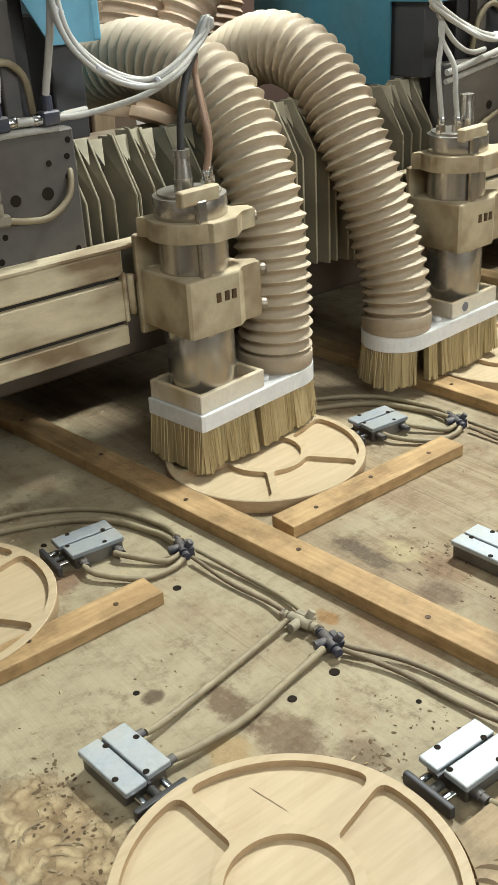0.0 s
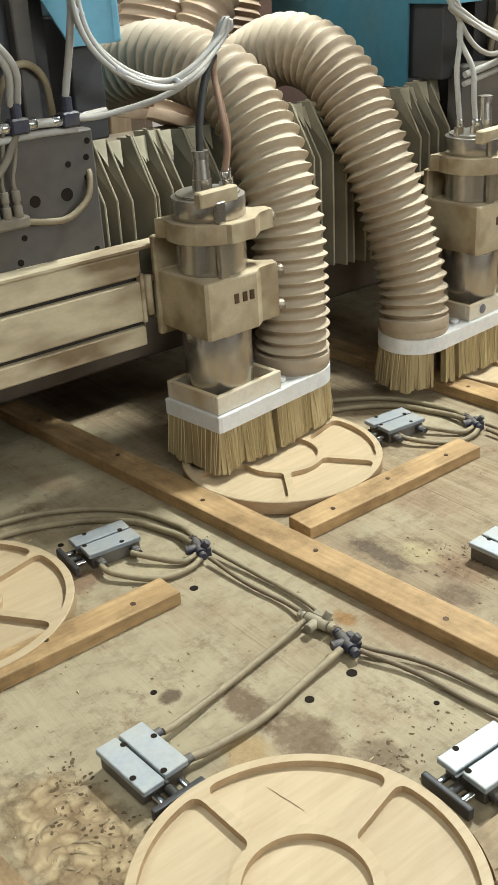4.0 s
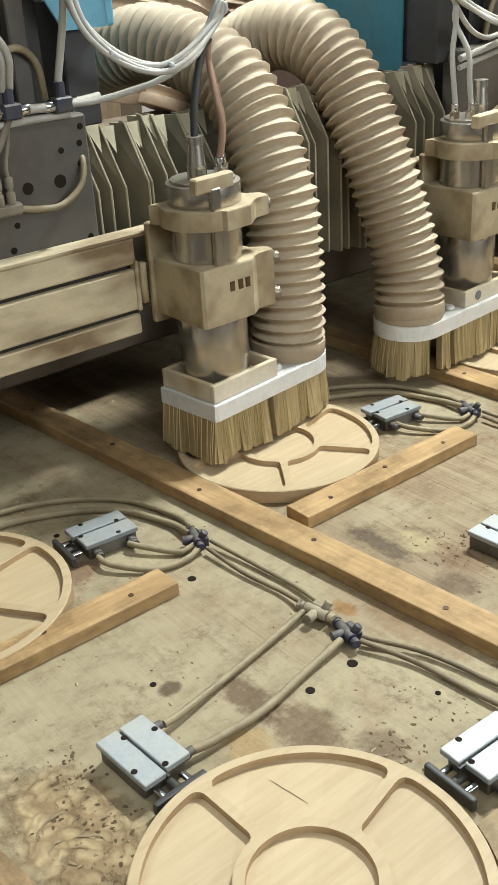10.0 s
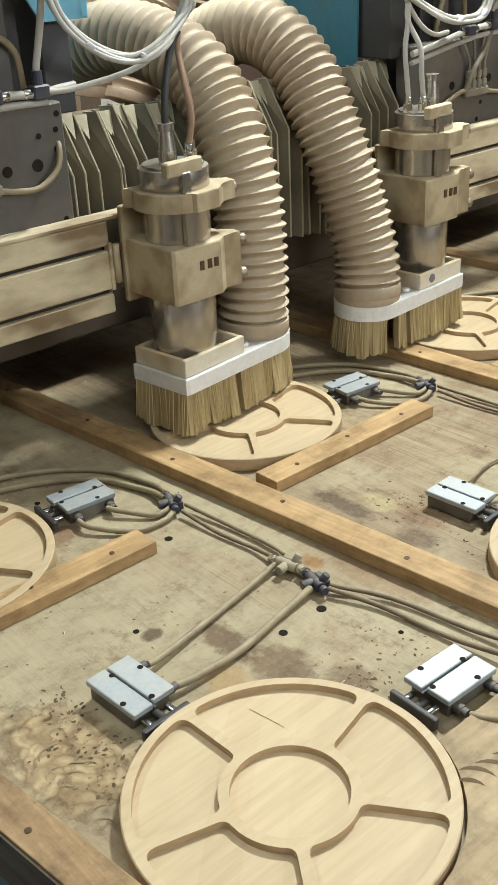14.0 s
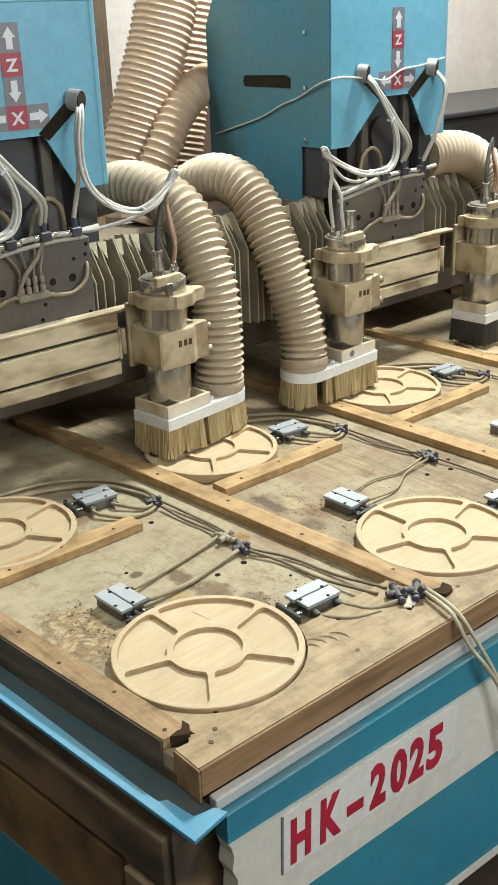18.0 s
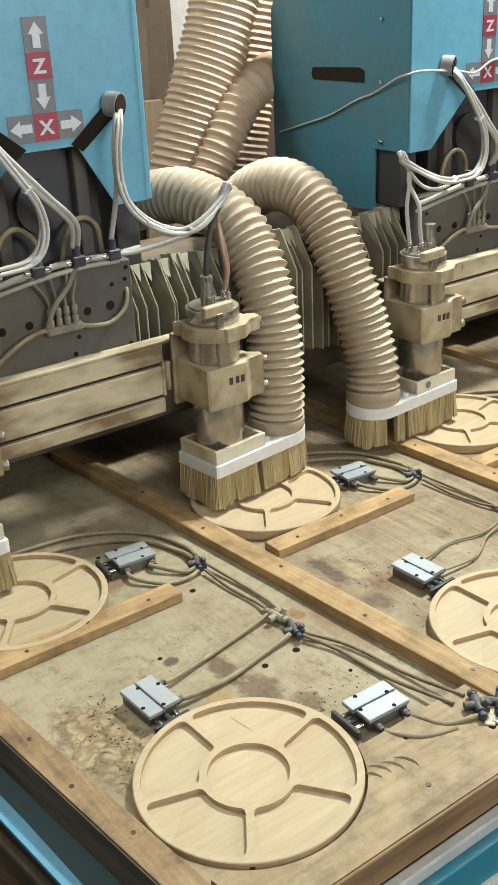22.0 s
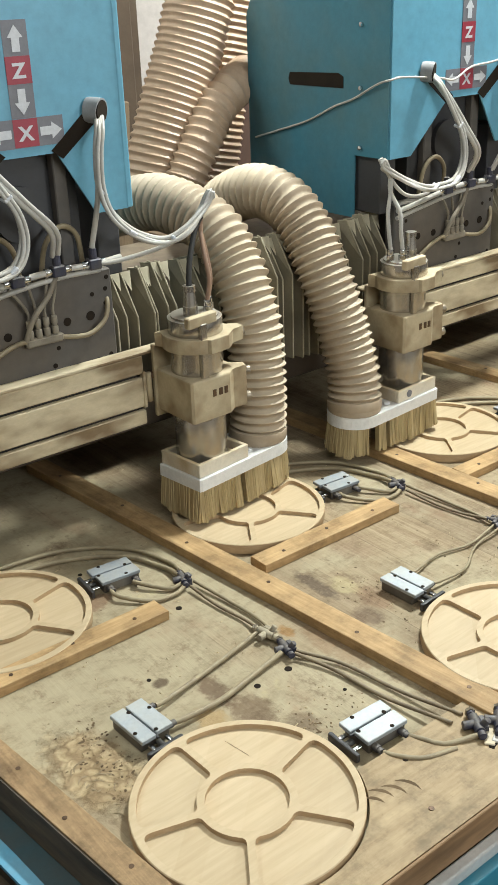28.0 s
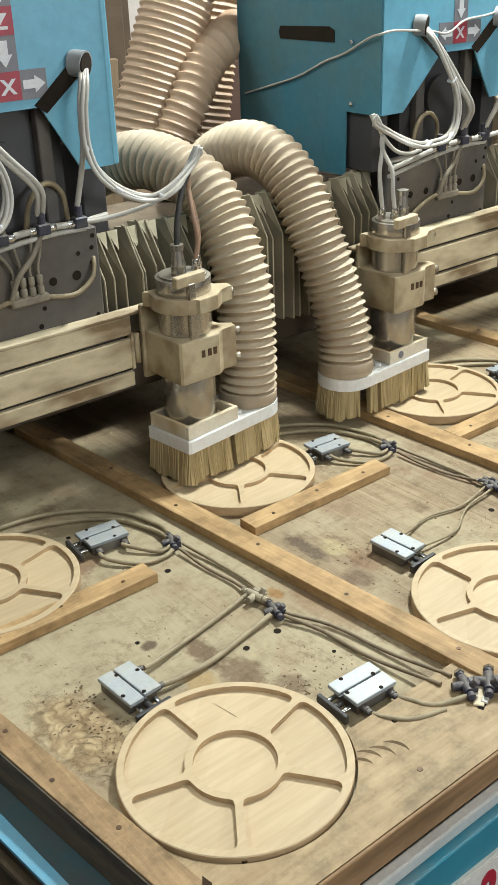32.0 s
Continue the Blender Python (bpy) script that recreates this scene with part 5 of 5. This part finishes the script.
suction(hung(3, (0.158, 0.016, 0.20), (0.158, 0.032, 0.30), (0.150, 0.060, 0.39), (0.125, 0.098, 0.465), (0.065, 0.120, 0.512), (-0.02, 0.128, 0.528), (-0.105, 0.130, 0.525)), 0.0565, L1)
suction(hung(0, (-0.155, -0.004, 0.19), (-0.172, 0.016, 0.29), (-0.185, 0.050, 0.385), (-0.200, 0.095, 0.465), (-0.210, 0.155, 0.520), (-0.216, 0.39, 0.52)), 0.0565, L1)
L2 = "large tan ribbed duct hose rising behind the machine"
suction([(0.53, 1.10, 0.40), (0.56, 1.10, 0.54), (0.615, 1.10, 0.68), (0.672, 1.10, 0.81), (0.715, 1.10, 0.94), (0.76, 1.10, 1.10), (0.80, 1.12, 1.40), (0.82, 1.15, 2.58)], 0.082, L2, 0.0175, DUCT, 0.075)
suction([(0.51, 1.0, 0.40), (0.535, 1.0, 0.455), (0.559, 1.0, 0.507), (0.585, 1.0, 0.555), (0.613, 1.0, 0.599), (0.65, 1.01, 0.648), (0.69, 1.02, 0.684), (0.74, 1.04, 0.705), (0.86, 1.14, 0.72)], 0.050, L2, 0.021, DUCT, 0.16)
suction([(0.66, 1.22, 0.40), (0.70, 1.22, 0.60), (0.755, 1.22, 0.80), (0.80, 1.22, 0.95), (0.85, 1.24, 1.3), (0.89, 1.25, 2.58)], 0.080, L2, 0.0175, DUCT, 0.075)
suction([(0.84, 1.30, 0.40), (0.90, 1.30, 0.70), (0.95, 1.30, 0.95), (1.0, 1.3, 1.3), (1.04, 1.3, 2.58)], 0.080, L2, 0.0175, DUCT, 0.075)


# ---- cables ----
def cable(pts, r, mat, label, name="cable"):
    return tagged(part(name, sweep(pts, r, 0.008, 12), mat, smooth=True), label, "cable", "machine cables")


for i, x in enumerate(SPINDLES):
    s = -1 if i % 2 == 0 else 1
    cx = CARRIAGES[i // 2]
    top = (x + s * 0.034, SY + 0.012, 0.566)
    if i != 2:
        cable([(x - s * 0.012, SY - 0.006, 0.455), (x - s * 0.006, SY - 0.002, 0.49), (x + s * 0.010, SY + 0.006, 0.53), (x + s * 0.022, SY + 0.010, 0.552), top], 0.0050, RUBBER, "black spindle power cable")
    for dx, dy in ((0.020, -0.014), (0.036, 0.004)):
        cable([(x + s * dx, SY + dy, 0.425), (x + s * (dx + 0.006), SY + dy, 0.46), (x + s * (dx + 0.004), SY + dy + 0.006, 0.50), (x + s * 0.032, SY + 0.012, 0.540), top], 0.0042, TUBE_W if i == 2 else COPPER, "pale coolant tube at the spindle head" if i == 2 else "brown coolant tube at the spindle head", "coolant_tube")
    hook = (x + s * 0.058, SY + 0.012, 0.600)
    for k in range(4):
        o, q = (k % 2 - 0.5) * 0.007, (k // 2 - 0.5) * 0.007
        if s > 0:
            way = [(0.137, -0.014, 0.747), (0.124, -0.034, 0.725), (0.114, -0.040, 0.690), (0.110, -0.046, 0.637), (0.122, -0.056, 0.592), (0.160, -0.066, 0.556), (0.208, -0.076, 0.540), (0.252, -0.080, 0.553)]
        else:
            way = [(-0.113, -0.014, 0.747), (-0.105, -0.034, 0.728), (-0.070, -0.042, 0.672), (-0.040, -0.044, 0.620), (-0.036, -0.046, 0.572), (-0.062, -0.052, 0.536), (-0.120, -0.062, 0.530), (-0.200, -0.075, 0.540)]
        if i == 3:
            way = [(0.137, -0.014, 0.747), (0.150, -0.034, 0.715), (0.146, -0.036, 0.670), (0.126, -0.030, 0.600), (0.108, -0.006, 0.530)]
        pts = [(cx + u + o, FACE_Y + v + q, w + q) for u, v, w in way]
        if i == 3:
            if k < 2:
                cable(pts, 0.0036, TUBE_W, "pale air tubes dropping from the cover to the manifold", "tube_drop")
            continue
        cable([*pts, (hook[0] - s * 0.012, hook[1] + o, 0.586 + q), (hook[0] + o, hook[1] + q, 0.600 + q), (hook[0] - s * 0.004, hook[1] + q, 0.606), (top[0], top[1] + q, top[2] + 0.01)], 0.0036, TUBE_W, "pale air tubes looping from the cover to the spindle", "tube_loop")
    if i == 3:
        continue
    for u, v, w in (((0.112, -0.045, 0.630), (0.150, -0.064, 0.562), (0.225, -0.077, 0.541)) if s > 0 else ((-0.055, -0.043, 0.645), (-0.064, -0.052, 0.536), (-0.15, -0.068, 0.533))):
        band = boxed(-0.008, 0.008, -0.008, 0.008, -0.003, 0.003, bev=0.002, seg=2)
        tie = tagged(part("cable_tie", band, SIGN_WHITE), "white plastic cable tie round the air tubes", "cable tie", "cable ties")
        tie.matrix_world = pose(cx + u, FACE_Y + v, w, 10, 35 * s, 0)
    if s > 0:
        cable([(cx + 0.137, FACE_Y - 0.012, 0.748), (cx + 0.118, FACE_Y - 0.034, 0.70), (cx + 0.108, FACE_Y - 0.036, 0.62), (cx + 0.105, PLATE_Y - 0.016, 0.535)], 0.0048, TUBE_W, "pale air tube dropping to the manifold", "tube_drop")
    else:
        for o in (-0.004, 0.006):
            cable([(cx - 0.113 + o, FACE_Y - 0.012, 0.748), (cx - 0.085, FACE_Y - 0.038, 0.70 + o), (cx - 0.030 + o, FACE_Y - 0.042, 0.635), (cx + 0.020 + o, FACE_Y - 0.036, 0.580), (cx + 0.034 + o, PLATE_Y - 0.016, 0.533)], 0.0046, TUBE_W, "pale air tube dropping to the manifold", "tube_drop")
    cable([(cx + s * 0.105, PLATE_Y - 0.020, 0.507), (cx + s * 0.15, PLATE_Y - 0.03, 0.507), (x - s * 0.03, SY + 0.03, 0.524), (x + s * 0.015, SY + 0.018, 0.552), hook], 0.0040, TUBE_W, "pale air tube from the manifold to the spindle", "tube_loop")
    cable([(cx + s * 0.02, PLATE_Y + 0.012, 0.50), (cx + s * 0.03, PLATE_Y + 0.004, 0.55), (cx + s * 0.06, PLATE_Y + 0.002, 0.575), (cx + s * 0.09, PLATE_Y + 0.006, 0.555), (cx + s * 0.10, PLATE_Y + 0.012, 0.50)], 0.0046, TUBE, "dusty tube arching over the iron plate", "tube_arch")

wx = CARRIAGES[1] - 0.2215
cable([(wx, FACE_Y + 0.43, 0.598), (wx - 0.001, FACE_Y + 0.34, 0.622), (wx - 0.001, FACE_Y + 0.244, 0.649), (wx - 0.001, FACE_Y + 0.16, 0.684), (wx - 0.001, FACE_Y + 0.101, 0.703), (wx - 0.004, FACE_Y + 0.03, 0.735), (wx - 0.004, FACE_Y - 0.004, 0.744), (wx + 0.03, FACE_Y - 0.010, 0.748), (0.87 + GX, FACE_Y - 0.018, 0.740), (0.92 + GX, FACE_Y - 0.018, 0.733), (0.99 + GX, FACE_Y - 0.004, 0.752), (1.06 + GX, FACE_Y - 0.005, 0.758), (1.15 + GX, FACE_Y - 0.006, 0.772)], 0.0023, TUBE_W, "thin white wire strung across the cover", "wire")

# ---- wear on the spoilboard ----
def flecks(name, count, seed, where, size, material, label, category, thick=0.0006, stretch=2.5, z=0.0):
    """Many tiny flat-lying bits, too small to count."""
    r = random.Random(seed)
    verts, faces = [], []
    for _ in range(count):
        x, y, zz = where(r)
        s = r.uniform(*size)
        a = r.uniform(0, math.pi)
        n = r.choice((5, 6, 7))
        base = len(verts)
        pts = []
        for k in range(n):
            t = 2 * math.pi * k / n
            rad = s * r.uniform(0.6, 1.15)
            u, v = rad * stretch * math.cos(t) * r.uniform(0.8, 1.1), rad * math.sin(t)
            pts.append((x + u * math.cos(a) - v * math.sin(a), y + u * math.sin(a) + v * math.cos(a)))
        verts += [(px, py, zz + z) for px, py in pts] + [(x, y, zz + z + thick)]
        faces += [(base + k, base + (k + 1) % n, base + n) for k in range(n)]
    me = bpy.data.meshes.new(name)
    me.from_pydata(verts, [], faces)
    me.materials.append(material)
    return tagged(new(name, me), label, category, kind="stuff")


def near_tray(x, y, pad=0.002):
    return any((x - cx) ** 2 + (y - cy) ** 2 < (TR + pad) ** 2 for cx, cy in TRAYS)


def on_bed(r, x0=-0.34, x1=1.6, y0=-0.22, y1=0.75):
    while True:
        x, y = r.uniform(x0, x1), r.uniform(y0, y1)
        if not near_tray(x, y):
            return x, y, 0.0004


def clustered(spots):
    def pick(r):
        while True:
            cx, cy, sx, sy = r.choice(spots)
            x, y = r.gauss(cx, sx), r.gauss(cy, sy)
            if not near_tray(x, y) and x > edge_x(y) + 0.042 and y > -0.224:
                return x, y, 0.0004
    return pick


WORN = [(-0.300, 0.08, 0.018, 0.03), (-0.322, 0.0, 0.022, 0.04), (-0.306, 0.06, 0.014, 0.02), (-0.295, 0.0, 0.014, 0.025), (-0.325, -0.03, 0.02, 0.03), (-0.25, -0.03, 0.03, 0.012), (0.22, -0.01, 0.03, 0.05), (0.24, 0.08, 0.03, 0.03), (0.42, 0.0, 0.03, 0.04), (0.02, -0.11, 0.02, 0.03), (-0.06, -0.115, 0.02, 0.015), (0.245, 0.07, 0.02, 0.025), (0.74, 0.0, 0.03, 0.05), (-0.05, -0.13, 0.03, 0.02)]
flecks("board_pits", 250, 7, clustered(WORN), (0.0003, 0.0025), PIT, "dark pits and gouges in the spoilboard", "wear", 0.0001, 1.6)
flecks("board_pits", 160, 8, on_bed, (0.0006, 0.0015), PIT, "small dark pits scattered over the spoilboard", "wear", 0.0001, 1.4)
flecks("wood_chips", 380, 9, on_bed, (0.0005, 0.0014), CHIP, "pale wood chips scattered over the spoilboard", "shavings", 0.0014, 3.0)
flecks("wood_chips", 110, 11, clustered(WORN), (0.0005, 0.0013), CHIP, "pale wood chips gathered round the trays", "shavings", 0.0016, 2.2)

# bored holes
for x, y, rr in ((0.0, 0.0, 0.0058), (-0.060, -0.001, 0.0050), (-0.030, 0.240, 0.0052), (-0.14, 0.43, 0.005), (-0.10, 0.44, 0.004), (0.51, 0.012, 0.0055), (0.565, -0.005, 0.0055), (0.60, 0.03, 0.005), (-0.172, 0.115, 0.0035), (0.49, 0.245, 0.005), (1.04, 0.0, 0.0055), (0.03, -0.09, 0.003), (-0.02, -0.255, 0.004)):
    zz = 0.0133 if y < -0.228 else 0.0003
    hole = part("bored_hole", rod(bmesh.new(), (x, y, zz - 0.003), (x, y, zz + 0.0004), rr, 18), HOLE)
    tagged(hole, "dark bored hole in the spoilboard", "hole", "bored holes")


SCORCH = worn("scorched_cut", (0.33, 0.25, 0.15), (0.22, 0.16, 0.09), 60, 0.9)


# scalloped milling marks beside the first tray
def crescent(bm, x, y, r, a, width, z, rise):
    n = 7
    outer, inner = [], []
    for k in range(n):
        t = a + (k / (n - 1) - 0.5) * 1.9
        w = width * math.sin(math.pi * k / (n - 1)) + 0.0002
        outer.append(bm.verts.new((x + r * math.cos(t), y + r * math.sin(t), z)))
        inner.append(bm.verts.new((x + (r - w) * math.cos(t), y + (r - w) * math.sin(t), z + rise)))
    for k in range(n - 1):
        bm.faces.new((outer[k], outer[k + 1], inner[k + 1], inner[k]))


def crescents(name, count, seed, spots, material, label, rise, z):
    r = random.Random(seed)
    bm = bmesh.new()
    pick = clustered(spots)
    for _ in range(count):
        x, y, _z = pick(r)
        crescent(bm, x, y, r.uniform(0.005, 0.012), r.uniform(0.4, 2.6), r.uniform(0.0012, 0.0034), z, rise)
    me = bpy.data.meshes.new(name)
    bm.to_mesh(me)
    bm.free()
    me.materials.append(material)
    return tagged(new(name, me), label, "wear", kind="stuff")


SCALLOP = [(-0.345, -0.01, 0.010, 0.045), (-0.335, -0.045, 0.012, 0.035), (-0.350, 0.03, 0.008, 0.03), (-0.325, -0.02, 0.016, 0.03)]
crescents("milling_scallops", 22, 32, SCALLOP, SCORCH, "dark scalloped milling marks chewed into the spoilboard", 0.0002, 0.0006)
for k, (x, y, r0, a) in enumerate(((-0.098, -0.283, 0.020, 0.55), (-0.082, -0.289, 0.021, 0.50), (-0.064, -0.294, 0.022, 0.42), (-0.110, -0.285, 0.016, 0.6))):
    bm = bmesh.new()
    crescent(bm, x, y, r0, a, 0.0050, 0.0134, -0.0002)
    tagged(part("cut_arc", bm, PIT), "curved cutter groove in the front board", "wear", "cutter grooves")

screws = thing("board_screws", (0, 0, 0), "dark countersunk screws in the front board", "screws")
screw_holes(screws, [(XL + 0.055 + 0.27 * i + 0.02 * (i % 2), YF + 0.028 + 0.012 * (i % 3)) for i in range(9)] + [(XL + 0.075, YF + 0.045), (XL + 0.10, YF + 0.075)], 0.0132, 0.0038)

# tubes hanging over the front edge
air_tube([(0.128, -0.300, 0.022), (0.118, -0.340, 0.024), (0.108, -0.380, 0.020), (0.121, -0.402, -0.028), (0.136, -0.426, -0.064), (0.164, -0.432, -0.110), (0.190, -0.436, -0.165), (0.228, -0.440, -0.224), (0.297, -0.445, -0.292), (0.42, -0.450, -0.355), (0.60, -0.455, -0.37)], 0.0036, CLEAR_TUBE, "yellowed clear air tube hanging over the front edge")
air_tube([(0.138, -0.296, 0.022), (0.130, -0.345, 0.022), (0.122, -0.382, 0.016), (0.138, -0.406, -0.030), (0.160, -0.428, -0.090), (0.182, -0.432, -0.160), (0.205, -0.432, -0.235), (0.235, -0.434, -0.285), (0.34, -0.440, -0.345), (0.55, -0.450, -0.38)], 0.0034, CLEAR_TUBE, "yellowed clear air tube hanging over the front edge")
# ---- what stands behind the machine ----
cab = thing("dark_cabinet", (3.0, 1.95, -0.8), "low dark steel cabinet against the back wall", "cabinet")
part("body", boxed(-1.1, 1.4, -0.33, 0.33, 0.0, 1.25, bev=0.02, seg=2), BLACK, cab)
part("lid", boxed(-1.12, 1.42, -0.35, 0.33, 1.251, 1.275, bev=0.008, seg=2), BLACK, cab)
post = thing("timber_post", (1.34, 2.53, -0.8), "dark rough timber post against the wall", "post")
part("post", boxed(-0.055, 0.055, -0.06, 0.06, 0.0, 3.39, bev=0.008), BRASSY, post)
part("batten", boxed(0.062, 0.10, -0.03, 0.05, 0.0, 2.2, bev=0.004), BRASSY, post)

# a hairline crack in the first tray
crack = bmesh.new()
r = random.Random(5)
pts = [(0.047 + 0.007 * k / 8 + r.uniform(-0.0002, 0.0002), 0.106 - 0.042 * k / 8 + r.uniform(-0.0002, 0.0002)) for k in range(9)]
for k, (p, q) in enumerate(zip(pts, pts[1:])):
    w = 0.00032 if 0 < k < 7 else 0.0002
    vs = [crack.verts.new((p[0] - w, p[1], 0.0114)), crack.verts.new((p[0] + w, p[1], 0.0114)), crack.verts.new((q[0] + w, q[1], 0.0114)), crack.verts.new((q[0] - w, q[1], 0.0114))]
    crack.faces.new(vs)
part("crack", crack, PIT, first_tray)

for k, (x, w, h, lean) in enumerate(((1.120, 0.085, 1.36, -1.0), (1.222, 0.080, 1.35, 1.5))):
    plank = thing("plank", pose(x, 2.46, -0.8, 3, lean, 0), "pale brown rough plank leaning on the back wall", "plank", "planks by the wall")
    part("board", boxed(-w / 2, w / 2, -0.012, 0.012, 0.0, h, bev=0.003), PLANK, plank)
panel = thing("sheet_stack", pose(1.02, 2.54, -0.8, 2, 0, 0), "dark brown stained board leaning on the back wall", "board")
part("panel", boxed(-0.36, 0.31, -0.012, 0.012, 0.0, 1.95, bev=0.003), DARK_PLY, panel)
part("slat", boxed(0.235, 0.275, -0.035, -0.013, 0.0, 1.72, bev=0.003), BRASSY, panel)

sheet = thing("plywood_sheet", (0.88, 1.44, -0.8), "dark reddish-brown plywood sheet standing behind the ducts", "board")
part("panel", boxed(-0.02, 0.40, -0.012, 0.012, 0.0, 1.60, bev=0.002), DARK_PLY, sheet)
part("batten", boxed(-0.02, 0.40, 0.0125, 0.035, 0.0, 0.06, bev=0.002), DARK_PLY, sheet)

# strip of pale tape and the dark slot beside the front tees
tape = tagged(part("tape_strip", boxed(0.088, 0.118, -0.309, -0.300, 0.0136, 0.0172, bev=0.001, turn=25), TUBE_W), "torn pale tape strip beside the tee fittings", "tape")
slot = tagged(part("board_slot", boxed(0.078, 0.112, -0.312, -0.304, 0.0118, 0.0136, bev=0.0, turn=20), HOLE), "dark slot cut into the front board", "hole", "bored holes")
